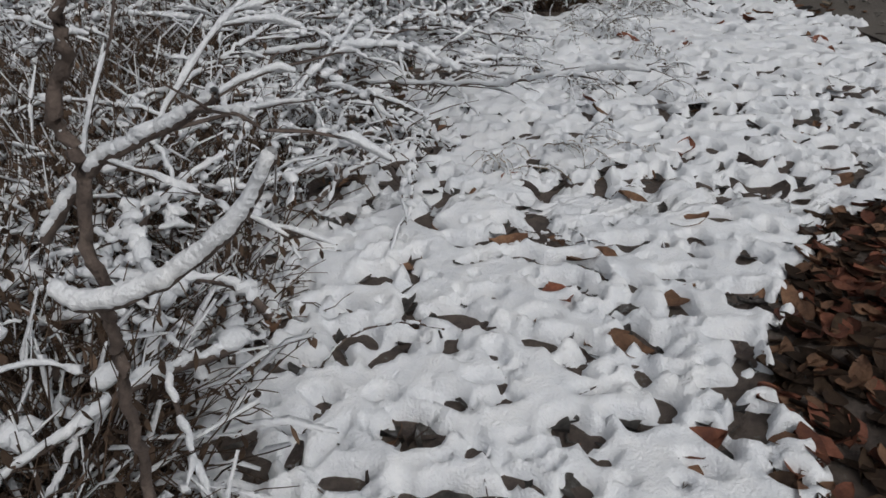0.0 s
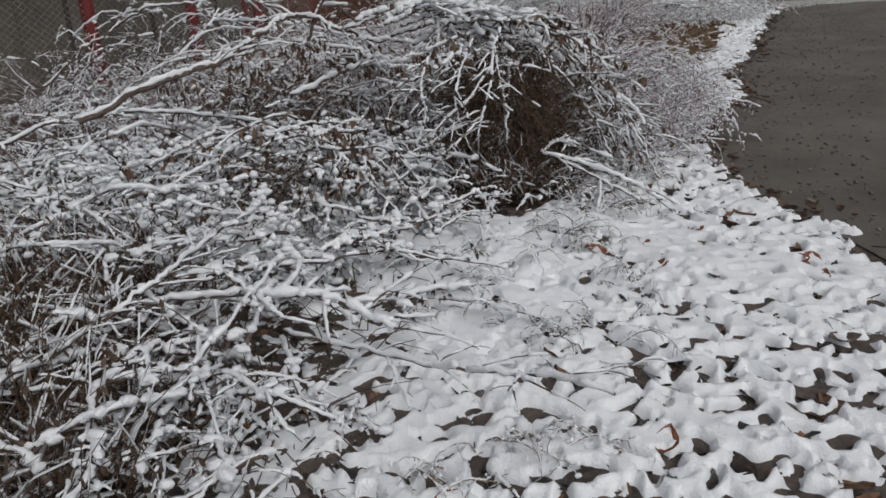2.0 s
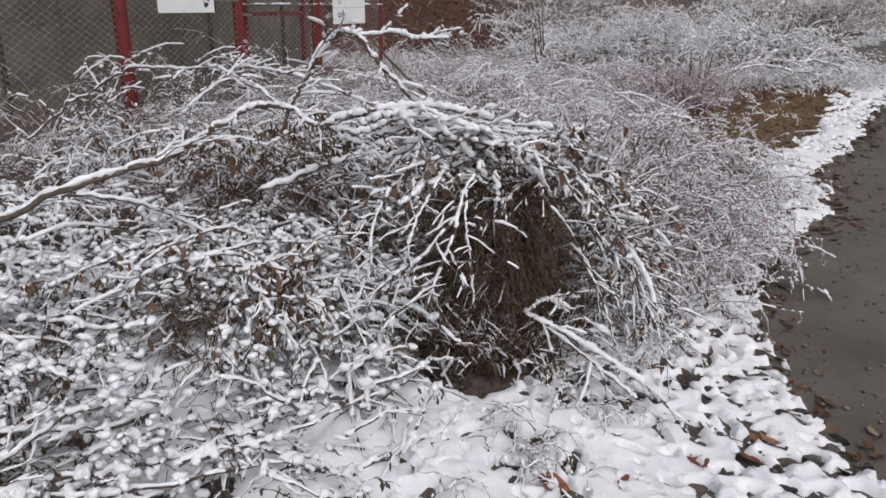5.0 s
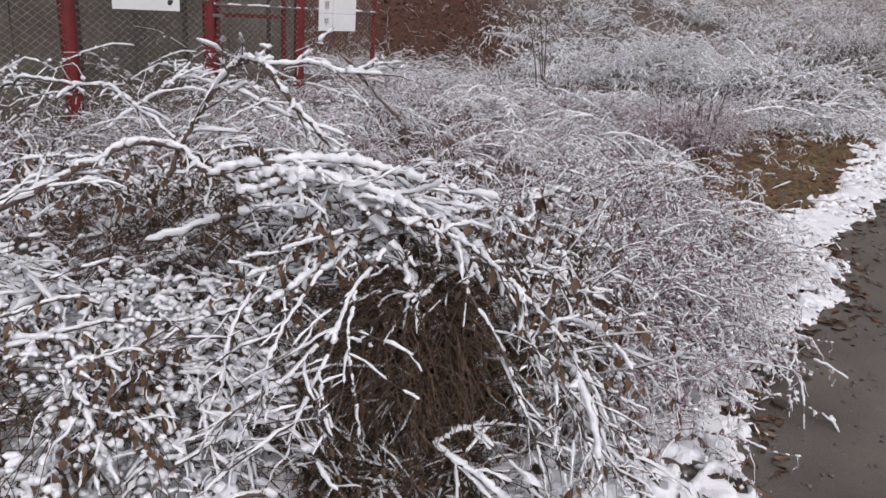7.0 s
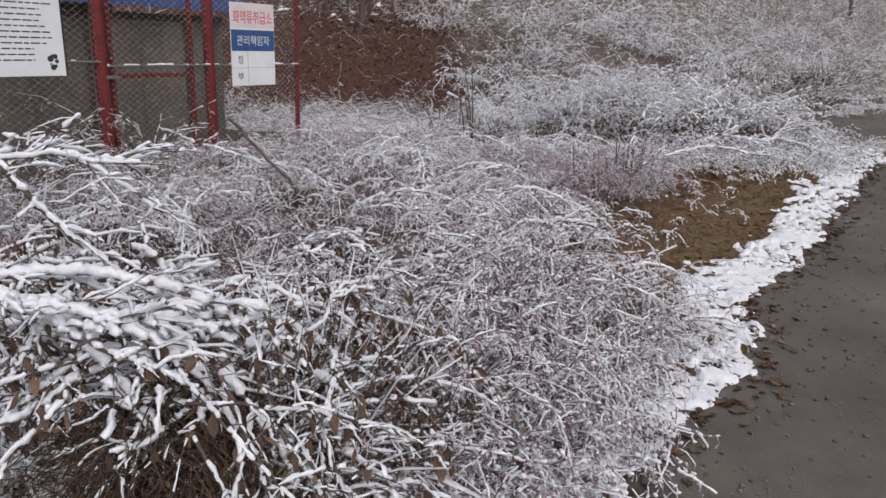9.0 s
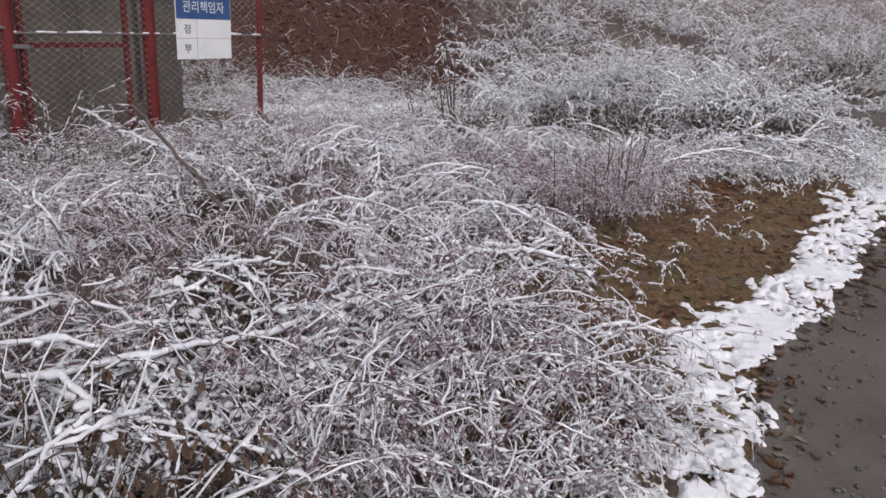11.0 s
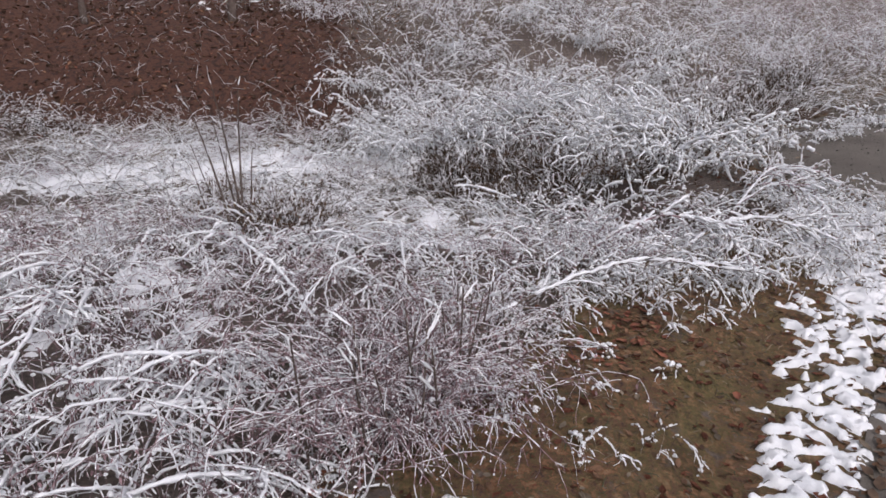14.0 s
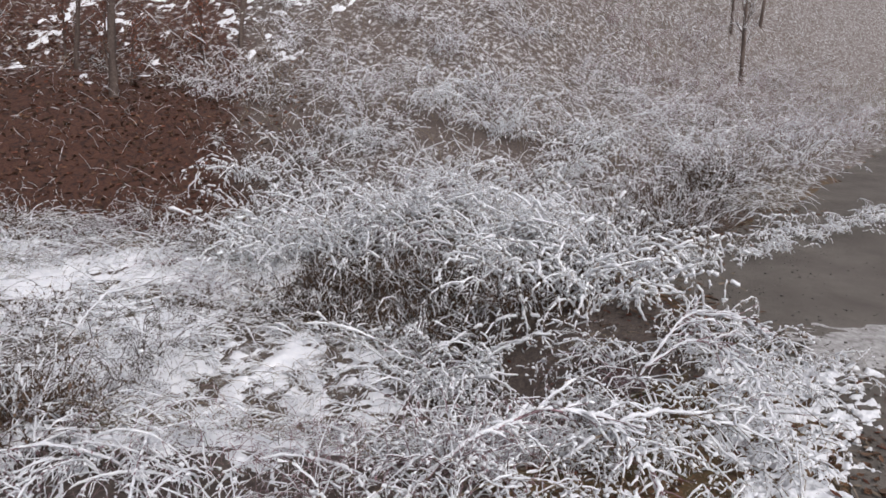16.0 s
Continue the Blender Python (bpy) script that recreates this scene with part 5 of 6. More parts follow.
notice = empty("notice", "white printed notice board with rows of small dark text", "sign")
notice.matrix_basis = FRAME
nx0, nx1, nz0, nz1 = along(8.03), along(8.65), 2.16, 3.02
box("plate", nx0, nx1, f0, f0 + 0.006, nz0, nz1, WHITE, notice, bevel=0.002)
box("edge", nx1 + 0.001, nx1 + 0.018, f0 + 0.001, f0 + 0.02, nz0, nz1, SEAM, notice, "dark edge strip", bevel=0.001)
rn = np.random.default_rng(9)
z = nz1 - 0.10
while z > nz0 + 0.10:
    a = nx0 + 0.06 + (0.05 if rn.uniform() < 0.3 else 0)
    b = nx0 + (nx1 - nx0) * rn.uniform(0.72, 0.93)
    if z < nz0 + 0.26:
        b = min(b, nx0 + (nx1 - nx0) * 0.62)
    while a < b:
        w = rn.uniform(0.03, 0.10)
        box("text_bar", a, min(a + w, b), f0 - 0.0015, f0 - 0.0002, z - 0.0055, z + 0.0055, BLACKINK, notice, bevel=0)
        a += w + 0.014
    z -= 0.045
bm = bmesh.new()
for k in range(7):
    t = k * 0.9
    bmesh.ops.create_circle(bm, cap_ends=True, segments=7, radius=0.018 + 0.010 * math.sin(t * 3),
                            matrix=Matrix.Translation((nx1 - 0.10 + 0.028 * math.cos(t), f0 - 0.002, nz0 + 0.12 + 0.05 * math.sin(t))) @ Matrix.Rotation(radians(90), 4, "X"))
me = bpy.data.meshes.new("emblem")
bm.to_mesh(me)
bm.free()
me.materials.append(BLACKINK)
part("emblem", me, notice, "dark printed emblem")

shed = empty("shed", "low shed clad in beige panels with a blue roof edge", "shed")
shed.matrix_basis = FRAME
s0, s1, back = along(4.9), along(11.2), 1.15
k, x = 0, s0
while x < s1 - 0.05:
    w = min(0.62, s1 - x)
    box("panel", x + 0.006, x + w - 0.006, back, back + 0.05, 0.55, 2.72, PANEL, shed, bevel=0.004)
    box("joint_strip", x + w - 0.03, x + w + 0.03, back - 0.012, back - 0.002, 0.55, 2.72, SEAM, shed, "dark joint strip", bevel=0.002) if k % 2 else None
    x += w
    k += 1
box("lintel", s0, s1, back - 0.016, back - 0.004, 2.66, 2.74, SEAM, shed, "dark strip under the eave")
box("back_wall", s0, s1, back + 2.2, back + 2.26, 0.3, 2.87, PANEL, shed)
box("end_wall", s1 - 0.05, s1, back + 0.052, back + 2.198, 0.3, 2.72, PANEL, shed)
box("end_wall", s0, s0 + 0.05, back + 0.052, back + 2.198, 0.3, 2.72, PANEL, shed)
box("roof", s0 - 0.15, s1 + 0.15, back - 0.22, back + 2.4, 2.88, 2.94, BLUE, shed, "blue metal roof")
box("fascia", s0 - 0.15, s1 + 0.15, back - 0.235, back - 0.222, 2.80, 2.95, BLUE, shed, "blue eave fascia")
box("roof_snow", s0 - 0.13, s1 + 0.13, back - 0.20, back + 2.38, 2.942, 2.98, SNOW, shed, "thin snow on the roof", bevel=0.015)

# ---- single branches that stand out ----
def limb(name, label, category, pts, r0, r1, mat, snow, cover, seed, twigs=0):
    """One branch through the given places, smoothed, with its snow and a few side twigs."""
    r = np.random.default_rng(seed)
    pts = np.array(pts, float)
    long = float(np.linalg.norm(np.diff(pts, axis=0), axis=1).sum())
    s = np.linspace(0, len(pts) - 1, max(18, min(10 * (len(pts) - 1), int(long / 0.012))) + 1)
    P = np.stack([np.interp(s, np.arange(len(pts)), pts[:, c]) for c in range(3)], -1)
    for _ in range(min(8, len(P) // 6)):
        P[1:-1] = 0.5 * P[1:-1] + 0.25 * (P[:-2] + P[2:])
    sway = np.cumsum(r.normal(0, 1, P.shape), 0)
    sway = sway - np.linspace(0, 1, len(P))[:, None] * sway[-1]
    P = P + r.normal(0, r0 * 0.25 * min(1.0, long), P.shape) + sway * np.linalg.norm(P[-1] - P[0]) * 0.0035
    origin = P[0].copy()
    P = (P - origin)[None]
    lines = [(P, taper(r, P, r0, r1), 7, 1.0, cover, 8, 2)]
    if twigs:
        A = shoots(r, P, twigs, 0.15, 1.0, 1.0, 0.08, 0.3, 0.5, 6)
        B = shoots(r, A, twigs * 2, 0.2, 1.0, 1.0, 0.04, 0.12, 0.5, 4)
        lines += [(A, taper(r, A, 0.004, 0.0015), 3, 0.7, 0.62, 4, 2), (B, taper(r, B, 0.002, 0.001), 3, 0.55, 0.6, 4, 1)]
    ob = plant(name, label, category, mat, lines, snow, group="single branches", single="wood")
    ob.matrix_basis = Matrix.Translation(origin)
    return ob


limb("branch", "thick curved branch under a heavy roll of snow", "branch", [(-0.08, 0.80, 1.222), (-0.05, 0.79, 1.208), (-0.01, 0.79, 1.212), (0.04, 0.79, 1.23), (0.11, 0.79, 1.275), (0.15, 0.79, 1.315), (0.186, 0.79, 1.375)], 0.007, 0.005, BARK, 0.0125, 1.3, 91)
limb("branch", "snow-covered branch leaning over the brush", "branch", [(-0.16, 0.93, 1.22), (-0.09, 0.95, 1.30), (-0.045, 0.95, 1.33), (0.02, 0.95, 1.355), (0.09, 0.93, 1.395)], 0.007, 0.005, BARK, 0.0095, 1.1, 92, 6)
limb("sapling_stem", "bare brown upright sapling stem", "sapling", [(-0.12, 0.87, 0.55), (-0.10, 0.85, 0.9), (-0.075, 0.84, 1.14), (-0.07, 0.84, 1.2), (-0.045, 0.84, 1.345), (-0.018, 0.84, 1.44), (-0.01, 0.84, 1.52), (0.0, 0.84, 1.68)], 0.009, 0.007, BARK, 0.004, 0.3, 93)
limb("branch", "long pale branch leaning up over the brush, snow on top", "branch", [(-1.30, 4.15, 1.42), (-0.92, 4.40, 1.57), (-0.66, 4.65, 1.65), (-0.57, 4.80, 1.72), (-0.45, 4.95, 1.82), (-0.29, 5.00, 1.82), (-0.10, 5.00, 1.73), (0.10, 4.98, 1.68)], 0.016, 0.008, BARK, 0.013, 0.9, 94, 20)
limb("branch", "steep forked branch above the brush, lumps of snow on it", "branch", [(-0.32, 5.00, 1.70), (-0.26, 5.01, 1.84), (-0.19, 5.03, 1.96), (-0.08, 5.06, 2.14), (0.0, 5.06, 2.18), (0.07, 5.06, 2.17)], 0.011, 0.007, BARK, 0.014, 1.0, 104, 10)
limb("branch", "level twig at the top of the fork, snow on it", "branch", [(0.05, 5.06, 2.16), (0.22, 5.15, 2.19), (0.32, 5.2, 2.16), (0.40, 5.25, 2.16)], 0.006, 0.003, BARK, 0.010, 0.85, 105, 10)
limb("branch", "thin arching cane before the fence, knobs of snow on it", "branch", [(-2.29, 5.60, 1.45), (-1.95, 5.60, 1.69), (-1.64, 5.60, 1.85), (-1.30, 5.58, 1.93), (-0.84, 5.40, 1.93), (-0.47, 5.22, 1.85), (-0.32, 5.12, 1.78)], 0.008, 0.005, BARK, 0.010, 0.75, 106, 20)
limb("branch", "dead stick standing slantwise out of the weeds", "branch", [(-0.72, 8.12, 1.95), (-0.43, 8.10, 1.68), (-0.17, 8.05, 1.45), (0.05, 8.00, 1.26), (0.18, 7.95, 1.12)], 0.011, 0.014, BARK, 0.004, 0.4, 107, 6)
limb("branch", "forked branch sloping down over the mound, snow on top", "branch", [(0.07, 5.06, 2.16), (0.19, 5.10, 2.03), (0.40, 5.12, 1.84), (0.61, 5.10, 1.75), (0.80, 5.05, 1.70)], 0.010, 0.005, BARK, 0.013, 0.9, 95, 20)
limb("branch", "straight pale stick poking out of the mound", "branch", [(0.86, 5.38, 1.33), (1.05, 5.45, 1.32), (1.23, 5.52, 1.32)], 0.011, 0.010, STRAW, 0.008, 1.0, 96)
limb("branch", "straight dead branch lying low across the snow", "branch", [(-0.08, 2.95, 0.86), (0.36, 2.6, 0.93), (0.62, 2.34, 1.03), (0.86, 2.13, 1.08)], 0.006, 0.003, BARK, 0.009, 0.8, 97, 8)
limb("branch", "thin curved twig half buried in the snow", "branch", [(0.0, 1.36, 0.63), (0.06, 1.40, 0.70), (0.13, 1.41, 0.745), (0.21, 1.39, 0.765), (0.30, 1.36, 0.77)], 0.003, 0.002, BARK, 0.003, 0.5, 108)
limb("branch", "thick snowy branch hanging towards the soil", "branch", [(0.60, 6.35, 1.06), (0.80, 6.75, 1.12), (1.05, 7.1, 1.20), (1.31, 7.45, 1.33), (1.60, 7.7, 1.46), (1.78, 7.76, 1.48), (2.06, 7.8, 1.43)], 0.012, 0.007, BARK, 0.017, 1.0, 98, 12)
limb("branch", "snowy branch lying over the weeds", "branch", [(0.26, 6.06, 1.3), (0.86, 6.69, 1.33), (1.36, 7.42, 1.32), (1.66, 8.24, 1.31)], 0.010, 0.005, BARK, 0.015, 1.0, 99, 16)
limb("branch", "forked snowy twig lying out over the soil", "branch", [(2.26, 9.8, 1.44), (2.62, 10.1, 1.6), (3.01, 10.36, 1.68), (3.48, 10.6, 1.66), (3.93, 10.75, 1.55)], 0.007, 0.003, BARK, 0.010, 0.8, 100, 22)
limb("branch", "bowed snowy branch at the roadside", "branch", [(3.46, 11.27, 1.43), (3.72, 11.36, 1.65), (3.98, 11.45, 1.71), (4.33, 11.61, 1.62), (4.62, 11.7, 1.45)], 0.007, 0.003, STRAW, 0.012, 0.75, 102, 22)
limb("branch", "snowy twig hanging low beside the dark shrub", "branch", [(-0.12, 1.04, 0.92), (-0.06, 0.94, 0.8), (-0, 0.85, 0.7), (0.06, 0.78, 0.6)], 0.005, 0.003, BARK, 0.009, 0.8, 103, 6)


for k, (r0, snow, twigs, pts) in enumerate((
        (0.005, 0.010, 24, [(0.23, 7.61, 1.13), (0.33, 7.87, 1.38), (0.45, 7.98, 1.41), (0.68, 8.01, 1.41), (0.94, 7.88, 1.37), (1.08, 7.75, 1.26)]),
        (0.006, 0.011, 46, [(0.22, 10.01, 1.25), (0.34, 9.7, 1.56), (0.39, 9.53, 1.61), (0.51, 9.15, 1.55), (0.6, 8.83, 1.42), (0.68, 8.61, 1.24)]),
        (0.006, 0.010, 40, [(-2, 9.18, 1.68), (-1.27, 8.71, 1.63), (-0.64, 8.47, 1.57), (-0.19, 8.38, 1.51), (0.09, 8.25, 1.39)]),
        (0.010, 0.017, 40, [(0.85, 6.82, 1.15), (1.05, 7.24, 1.29), (1.19, 7.55, 1.33), (1.36, 7.8, 1.35), (1.63, 8.05, 1.36), (1.8, 8.13, 1.35), (2.05, 8.11, 1.27)]),
        (0.006, 0.012, 24, [(0.04, 6.85, 1.16), (0.24, 7.07, 1.3), (0.26, 7.36, 1.34), (0.48, 7.28, 1.31), (0.67, 7.17, 1.19)]),
        (0.005, 0.010, 30, [(0.48, 10.5, 1.44), (0.76, 10.65, 1.65), (1.23, 10.26, 1.59), (1.46, 10.04, 1.5), (1.57, 9.75, 1.3)]),
        (0.007, 0.012, 34, [(4.15, 12.47, 1.53), (4.37, 12.52, 1.69), (4.54, 12.5, 1.7), (4.68, 12.19, 1.64), (4.69, 11.8, 1.51), (4.63, 11.47, 1.36)]),
        (0.006, 0.011, 26, [(4.15, 12.56, 1.43), (4.47, 12.93, 1.75), (4.82, 12.98, 1.75), (5.07, 12.91, 1.65)]),
        (0.008, 0.013, 40, [(2.75, 10.82, 1.42), (3.16, 11.2, 1.64), (3.45, 11.42, 1.69), (3.76, 11.47, 1.67), (3.95, 11.24, 1.55), (3.98, 10.99, 1.38)]),
        (0.009, 0.013, 30, [(-1.95, 3.82, 1.07), (-1.79, 4.57, 1.32), (-1.45, 4.74, 1.37), (-1.01, 4.82, 1.35), (-0.47, 4.51, 1.29), (-0.08, 4.06, 1.12)]),
        (0.007, 0.009, 16, [(-0.83, 2.53, 0.88), (-0.58, 2.85, 1.01), (-0.46, 3.02, 1.04), (-0.39, 3.4, 1.08), (-0.2, 3.58, 1.08)]),
        (0.009, 0.014, 14, [(-0.56, 3.01, 0.95), (-0.18, 2.93, 0.99), (0.09, 2.9, 0.98), (0.32, 2.79, 0.93)]),
        (0.010, 0.018, 24, [(-0.46, 5.03, 1.39), (-0.1, 5.21, 1.52), (0.11, 5.34, 1.54), (0.41, 5.39, 1.54), (0.72, 5.39, 1.49)]),
        (0.009, 0.013, 6, [(0.61, 4.92, 1.31), (0.8, 4.95, 1.33), (1.03, 5, 1.34)]),
        (0.007, 0.013, 26, [(-1.76, 6.47, 1.48), (-1.51, 6.91, 1.77), (-1.46, 7.1, 1.79), (-0.97, 6.89, 1.76), (-0.31, 6.47, 1.65)]),
        (0.008, 0.015, 10, [(-0.06, 5.9, 1.64), (0.18, 5.76, 1.64), (0.35, 5.52, 1.61), (0.4, 5.28, 1.53), (0.38, 5.07, 1.39)]))):
    limb("branch", "arching dead stem with side twigs, heavy with snow", "branch", pts, r0, r0 * 0.5, BARK if k > 8 else TWIG, snow, 0.85, 700 + k, twigs)


# the mat of branches on top of the mound, and what hangs and leans before its hollow
r5 = np.random.default_rng(505)
for k in range(8):
    y, z, x0 = r5.uniform(4.6, 5.0), r5.uniform(1.64, 1.80), r5.uniform(-0.1, 0.4)
    ln, sag, skew = r5.uniform(0.45, 0.95), r5.uniform(-0.05, 0.35), r5.uniform(-0.35, 0.35)
    pts = [(x0 + ln * q, y + skew * (q - 0.5) + 0.06 * math.sin(2.5 * q + k), z + 0.09 * math.sin(3.1 * q) - sag * q ** 3) for q in (0.0, 0.25, 0.5, 0.75, 1.0)]
    limb("branch", "snow-laden branch in the mat on top of the mound", "branch", pts, 0.008, 0.005, BARK, r5.uniform(0.011, 0.018), 0.85, 740 + k, 7)
for k, (x, y, z, dx, dz) in enumerate(((1.02, 4.7, 1.72, 0.34, -0.62), (1.08, 4.8, 1.66, 0.42, -0.60), (0.98, 4.62, 1.60, 0.36, -0.58), (1.14, 4.74, 1.58, 0.40, -0.52), (1.1, 4.9, 1.68, 0.36, -0.50), (1.2, 4.6, 1.46, 0.36, -0.50))):
    limb("branch", "thin dark cane drooping from the mound to the snow", "branch", [(x, y, z), (x + 0.4 * dx, y - 0.08, z + 0.25 * dz), (x + 0.75 * dx, y - 0.16, z + 0.62 * dz), (x + dx, y - 0.22, z + dz)], 0.006, 0.004, BARK, 0.007, 0.6, 760 + k, 8)
for k, pts in enumerate(([(0.76, 4.45, 1.74), (0.71, 4.25, 1.64), (0.68, 4.12, 1.46), (0.62, 4.06, 1.28)], [(0.72, 4.3, 1.66), (0.73, 4.2, 1.56), (0.75, 4.2, 1.40), (0.77, 4.25, 1.19)], [(0.70, 4.2, 1.58), (0.60, 4.12, 1.46), (0.50, 4.1, 1.38), (0.42, 4.12, 1.30)],
                         [(0.62, 4.3, 1.70), (0.55, 4.18, 1.55), (0.52, 4.12, 1.42), (0.55, 4.1, 1.30)], [(0.40, 4.4, 1.62), (0.36, 4.25, 1.50), (0.38, 4.15, 1.36), (0.33, 4.1, 1.24)])):
    limb("branch", "crooked twig hanging before the dark hollow, clotted with snow", "branch", pts, 0.005, 0.003, BARK, 0.008, 0.8, 770 + k, 7)
for k, pts in enumerate(([(0.95, 4.44, 1.11), (1.13, 4.36, 1.07), (1.34, 4.26, 1.00), (1.53, 4.2, 0.90)], [(0.96, 4.45, 1.10), (1.02, 4.48, 1.15), (1.10, 4.50, 1.16)], [(1.0, 4.42, 1.10), (1.2, 4.32, 1.01), (1.42, 4.2, 0.90)],
                         [(0.16, 4.38, 1.22), (0.30, 4.22, 1.06), (0.46, 4.06, 0.90)], [(0.10, 4.30, 1.16), (0.26, 4.14, 1.02), (0.40, 3.98, 0.88)], [(0.22, 4.46, 1.20), (0.38, 4.28, 1.04), (0.52, 4.12, 0.90)], [(0.02, 4.3, 1.08), (0.18, 4.1, 0.98), (0.32, 3.92, 0.86)])):
    limb("branch", "straight stalk leaning low over the snow, white along its top", "branch", pts, 0.007, 0.005, BARK, 0.012, 0.95, 780 + k, 5)


# ---- leaves on the ground, pebbles ----
def leaf_mesh(name, seed, mat, long, wide):
    r = np.random.default_rng(seed)
    n = 6
    s = np.linspace(0, 1, n)
    w = wide * np.sin(np.pi * s ** 0.8) ** 0.8 * (1 + r.normal(0, 0.08, n))
    w[0], w[-1] = 0.002, 0.001
    curl, cup = r.uniform(-0.25, 0.35) * long, r.uniform(0.1, 0.5) * wide
    V, F = [], []
    for i in range(n):
        z = curl * (s[i] - 0.5) ** 2
        V += [((s[i] - 0.5) * long, -w[i], z + cup + r.normal(0, 0.002)), ((s[i] - 0.5) * long, 0, z), ((s[i] - 0.5) * long, w[i], z + cup + r.normal(0, 0.002))]
    for i in range(n - 1):
        for j in (0, 1):
            F.append((3 * i + j, 3 * i + 3 + j, 3 * i + 4 + j, 3 * i + 1 + j))
    return mesh_of(name, np.array(V), np.array(F), mat)


def leaf_carpet(name, label, seed, points, mats, lift, size=1.0, tilt=1.0):
    """Fallen leaves past counting, in one mesh for each tint."""
    r = np.random.default_rng(seed)
    parts = {m.name: [] for m in mats}
    shapes = [np.array([v.co for v in leaf_mesh("shape", seed + q, mats[0], 0.10, 0.026).vertices]) for q in range(6)]
    face = np.array([p.vertices[:] for p in leaf_mesh("shape", seed, mats[0], 0.10, 0.026).polygons])
    for x, y in points:
        v = shapes[int(r.integers(0, 6))] * r.uniform(0.55, 1.25) * size
        m = np.array((Matrix.Rotation(r.uniform(0, 6.28), 3, "Z") @ Matrix.Rotation(r.normal(0, 0.35 * tilt), 3, "X") @ Matrix.Rotation(r.normal(0, 0.3 * tilt), 3, "Y")))
        parts[mats[int(r.integers(0, len(mats)))].name].append((v @ m.T + np.array([x, y, float(height(x, y)) + lift + r.uniform(0, 0.02)]), face))
    for m in mats:
        if parts[m.name]:
            tagged(new(name, mesh_of(name, *joined(parts[m.name]), m)), label, "leaves", kind="stuff")


r4 = np.random.default_rng(404)
pts = [(x, y) for x, y in zip(r4.uniform(0.6, 2.4, 8000), r4.uniform(-1.2, 3.5, 8000)) if edge_of_snow(y) - 0.06 < x < float(edge_of_road(y)) + 0.35 * r4.uniform() ** 2]
leaf_carpet("leaf_litter", "red-brown fallen leaves heaped beside the road", 500, pts, [DRY, DRY, LEAF, RUSSET], 0.0, 0.8)
pts = [(float(edge_of_snow(y)) - u, y) for u, y in zip(r4.uniform(0.0, 2.6, 3600), r4.uniform(0.4, 6.5, 3600))]
leaf_carpet("leaf_litter", "wet dark leaves half buried in the snow", 520, pts, [FROSTLEAF] * 5 + [DARKLEAF] * 3 + [LEAF], -0.016)
pts = [(float(edge_of_snow(y)) - u, y) for u, y in zip(r4.uniform(-0.12, 1.9, 4200), r4.uniform(6.2, 15.8, 4200))]
leaf_carpet("leaf_litter", "brown leaves scattered over mossy soil", 540, pts, [LEAF, RUSSET, STRAW, DRY, RUSSET], -0.004, 0.45, 0.6)
pts = [(float(edge_of_road(y)) + u, y) for u, y in zip(r4.normal(0.0, 0.09, 520), r4.uniform(4.0, 12.0, 520))]
leaf_carpet("leaf_litter", "brown leaves along the edge of the asphalt", 560, pts, [LEAF, DRY, LEAF, STRAW], 0.004, 0.6, 0.5)
pts = [(float(edge_of_road(y)) + u, y) for u, y in zip(r4.normal(0.0, 0.3, 700), r4.uniform(12.6, 18.0, 700))]
leaf_carpet("leaf_litter", "brown and straw-coloured leaves along the broken edge of the asphalt", 570, pts, [LEAF, DRY, STRAW], 0.004, 0.7, 0.4)
pts = [(x, y) for x, y in zip(r4.uniform(-8.5, 0.2, 4200), r4.uniform(16.6, 23.5, 4200)) if x < 0.9 - 0.35 * abs(y - 18.0)]
leaf_carpet("leaf_litter", "dark red-brown leaves covering the bank", 580, pts, [DRY, RUSSET, DRY, LEAF], 0.0, 0.9)
pts = [(float(a), float(q)) for a, q in zip(r4.normal(2.07, 0.18, 110), r4.normal(8.50, 0.22, 110))] + [(float(a), float(q)) for a, q in zip(r4.normal(3.08, 0.2, 80), r4.normal(10.1, 0.25, 80))]
leaf_carpet("leaf_litter", "cluster of red fallen leaves on the soil", 590, pts, [RUSSET, LEAF], 0.0, 0.65, 0.5)
singles = [leaf_mesh("fallen_leaf", 600 + q, m, 0.115, 0.034) for q, m in enumerate([LEAF, RUSSET, LEAF, DARKLEAF, RUSSET, LEAF])]
for k in range(46):
    y = float(r4.uniform(0.9, 5.5))
    x = float(edge_of_snow(y)) - float(r4.uniform(0.05, 1.3))
    ob = new("fallen_leaf", singles[k % 6])
    ob.matrix_basis = Matrix.Translation((x, y, float(height(x, y)) + 0.016)) @ Euler((r4.normal(0, 0.25), r4.normal(0, 0.25), r4.uniform(0, 6.28))).to_matrix().to_4x4()
    tagged(ob, "brown curled fallen leaf lying on the snow", "leaf", "fallen leaves")

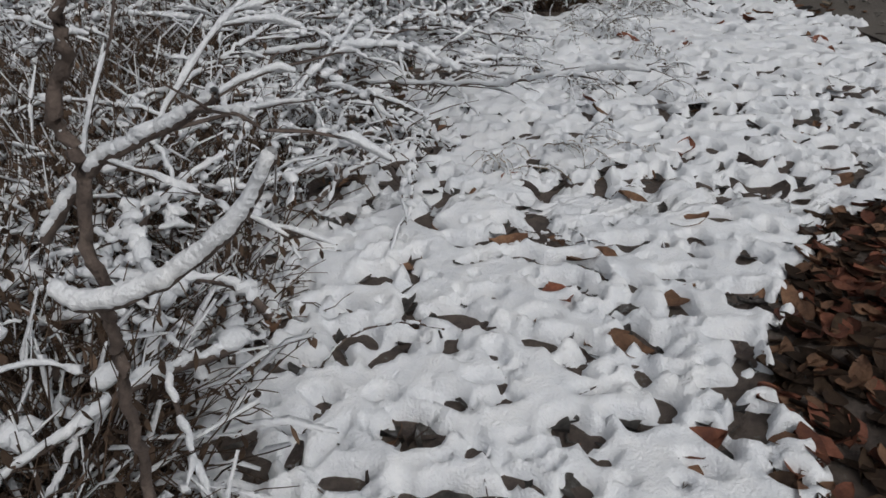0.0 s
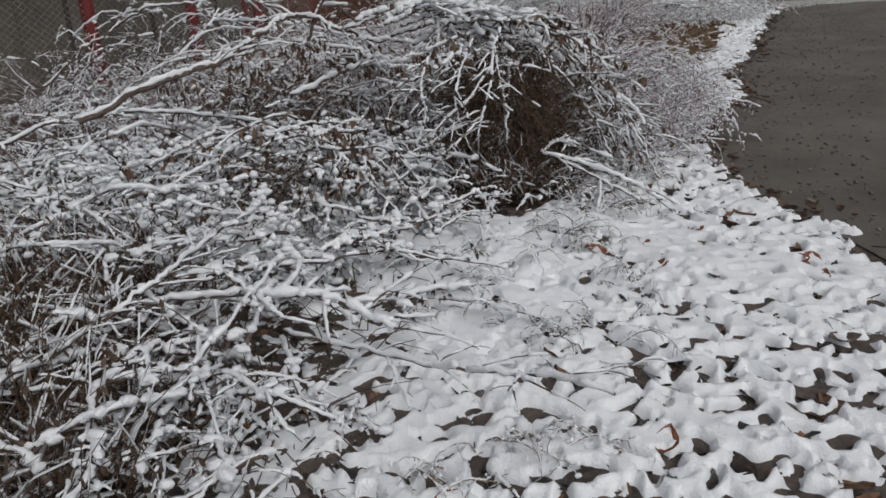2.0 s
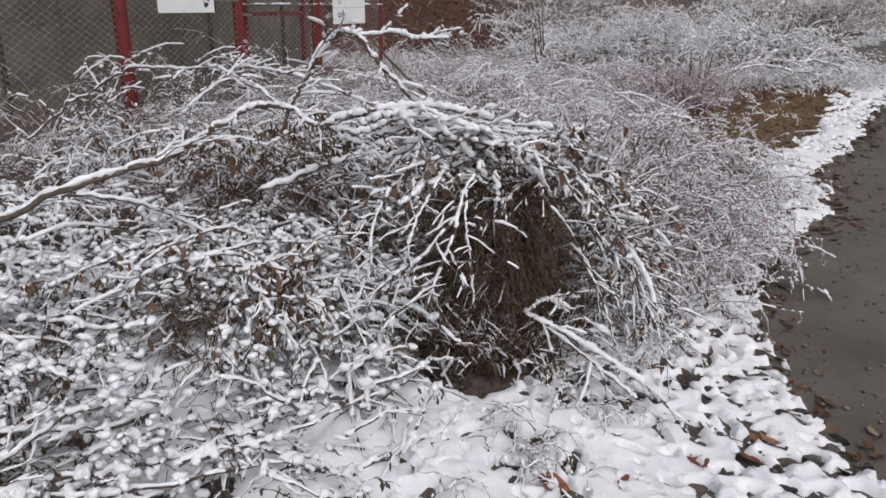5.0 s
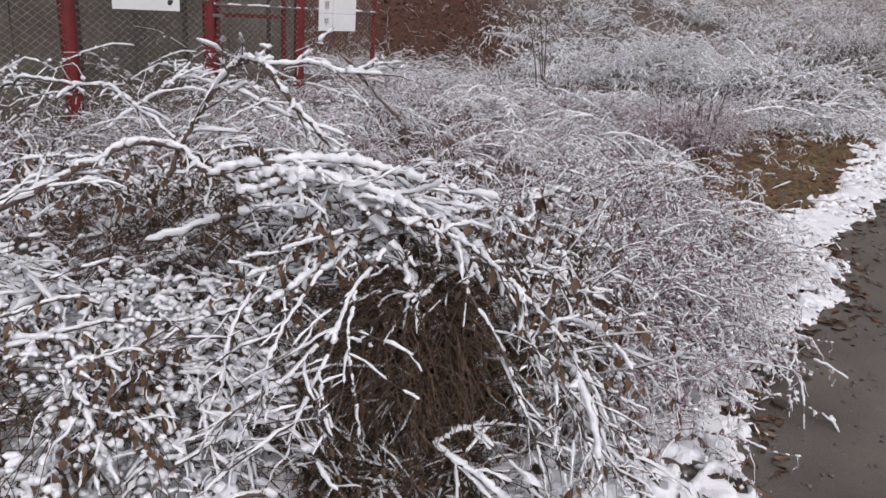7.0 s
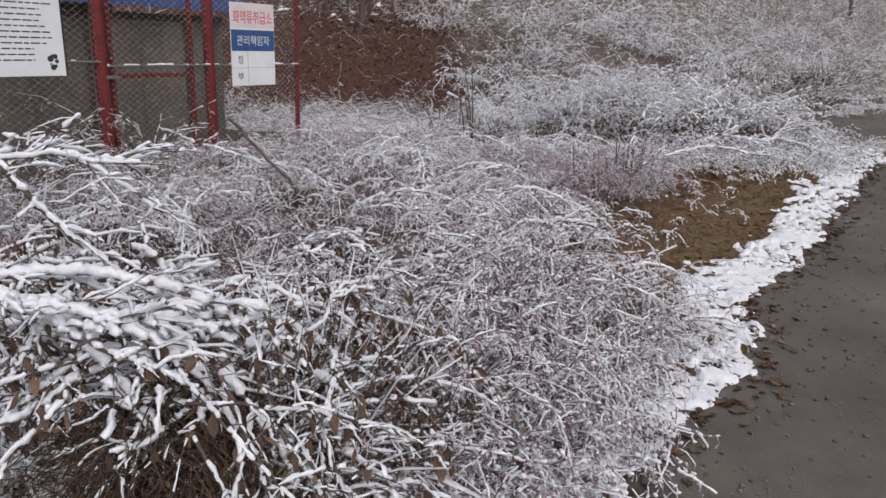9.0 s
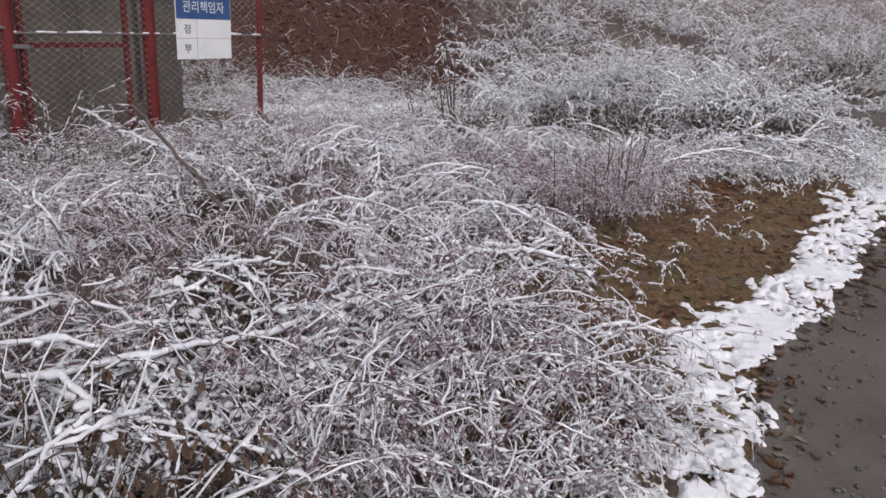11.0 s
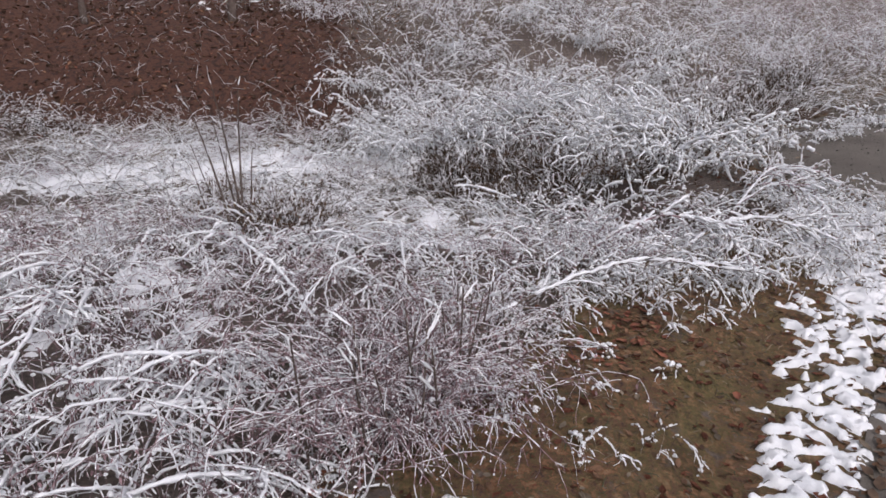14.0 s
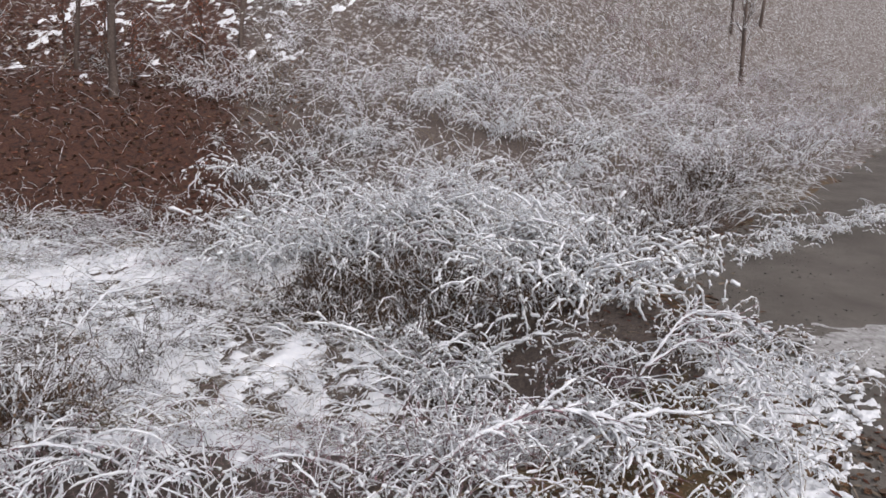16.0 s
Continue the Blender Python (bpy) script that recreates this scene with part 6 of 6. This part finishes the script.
n = 5200
py = r4.uniform(0.5, 18, n)
px = edge_of_road(py) + np.abs(r4.normal(0.0, 0.9, n)) + 0.03
pz = lane_z(py) + 0.012 + 0.03 * np.sin(np.clip((px - edge_of_road(py)) / 4.6, 0, 1) * math.pi)
size = 0.0018 + 0.0075 * r4.uniform(0, 1, (n, 1, 1)) ** 3
cube = np.array([[a, b, c] for a in (-1, 1) for b in (-1, 1) for c in (-0.6, 0.6)], float)[None] * (1 + r4.normal(0, 0.22, (n, 8, 3))) * size
spin = r4.uniform(0, 6.28, n)
rot = np.stack([np.stack([np.cos(spin), -np.sin(spin), 0 * spin], -1), np.stack([np.sin(spin), np.cos(spin), 0 * spin], -1), np.stack([0 * spin, 0 * spin, 1 + 0 * spin], -1)], 1)
V = np.einsum("nij,nkj->nki", rot, cube) + np.stack([px, py, pz], -1)[:, None]
quad = np.array([[0, 1, 3, 2], [4, 6, 7, 5], [0, 4, 5, 1], [2, 3, 7, 6], [0, 2, 6, 4], [1, 5, 7, 3]])
F = (np.arange(n)[:, None, None] * 8 + quad[None]).reshape(-1, 4)
tagged(new("gravel", mesh_of("gravel", V.reshape(-1, 3), F, PEBBLE)), "loose grit and small stones on the asphalt", "gravel", kind="stuff")

# brushed, melting snow across the lane
X, Y = np.meshgrid(np.arange(5.0, 9.2, 0.05), np.arange(12.75, 14.1, 0.02), indexing="ij")
T = 0.010 * (lattice(X * 0.25 + Y * 0.8, Y * 1.3 - X * 0.2, 0.045, 77) - 0.62) + 0.010 * (lattice(X, Y, 0.3, 78) - 0.5)
T = T - 0.05 * (1 - step(0.0, 0.2, np.minimum(Y - 12.75 + 0.3 * (lattice(X, Y, 0.2, 79) - 0.5), 13.75 - Y + 0.2 * (lattice(X, Y, 0.15, 80) - 0.5) + 0.06 * (X - 5)))) - 0.05 * (1 - step(0, 0.3, X - 5.1))
Z = lane_z(Y) + 0.010 + 0.03 * np.sin(np.clip((X - edge_of_road(Y)) / 4.6, 0, 1) * math.pi) + np.clip(T, -0.03, 0.02)
tagged(new("slush", sheet("slush", X, Y, Z, SLUSH)), "thin brushed slush lying in streaks across the asphalt", "snow", kind="structure")

# thin twigs that lie on the verge's snow
for k in range(26):
    y = float(r4.uniform(0.9, 5.2))
    x = float(edge_of_snow(y)) - float(r4.uniform(0.1, 1.1))
    a, ln = float(r4.uniform(0, 6.28)), float(r4.uniform(0.12, 0.36))
    n = 5
    line = [(x + ln * q / n * math.cos(a + 0.12 * q), y + ln * q / n * math.sin(a + 0.12 * q)) for q in range(n)]
    limb("twig", "thin bare twig lying on the snow", "twig", [(p, q, float(height(p, q)) + 0.024 + 0.012 * math.sin(i * 1.3 + k)) for i, (p, q) in enumerate(line)], 0.0022, 0.001, BARK, 0.004, 0.35, 800 + k)
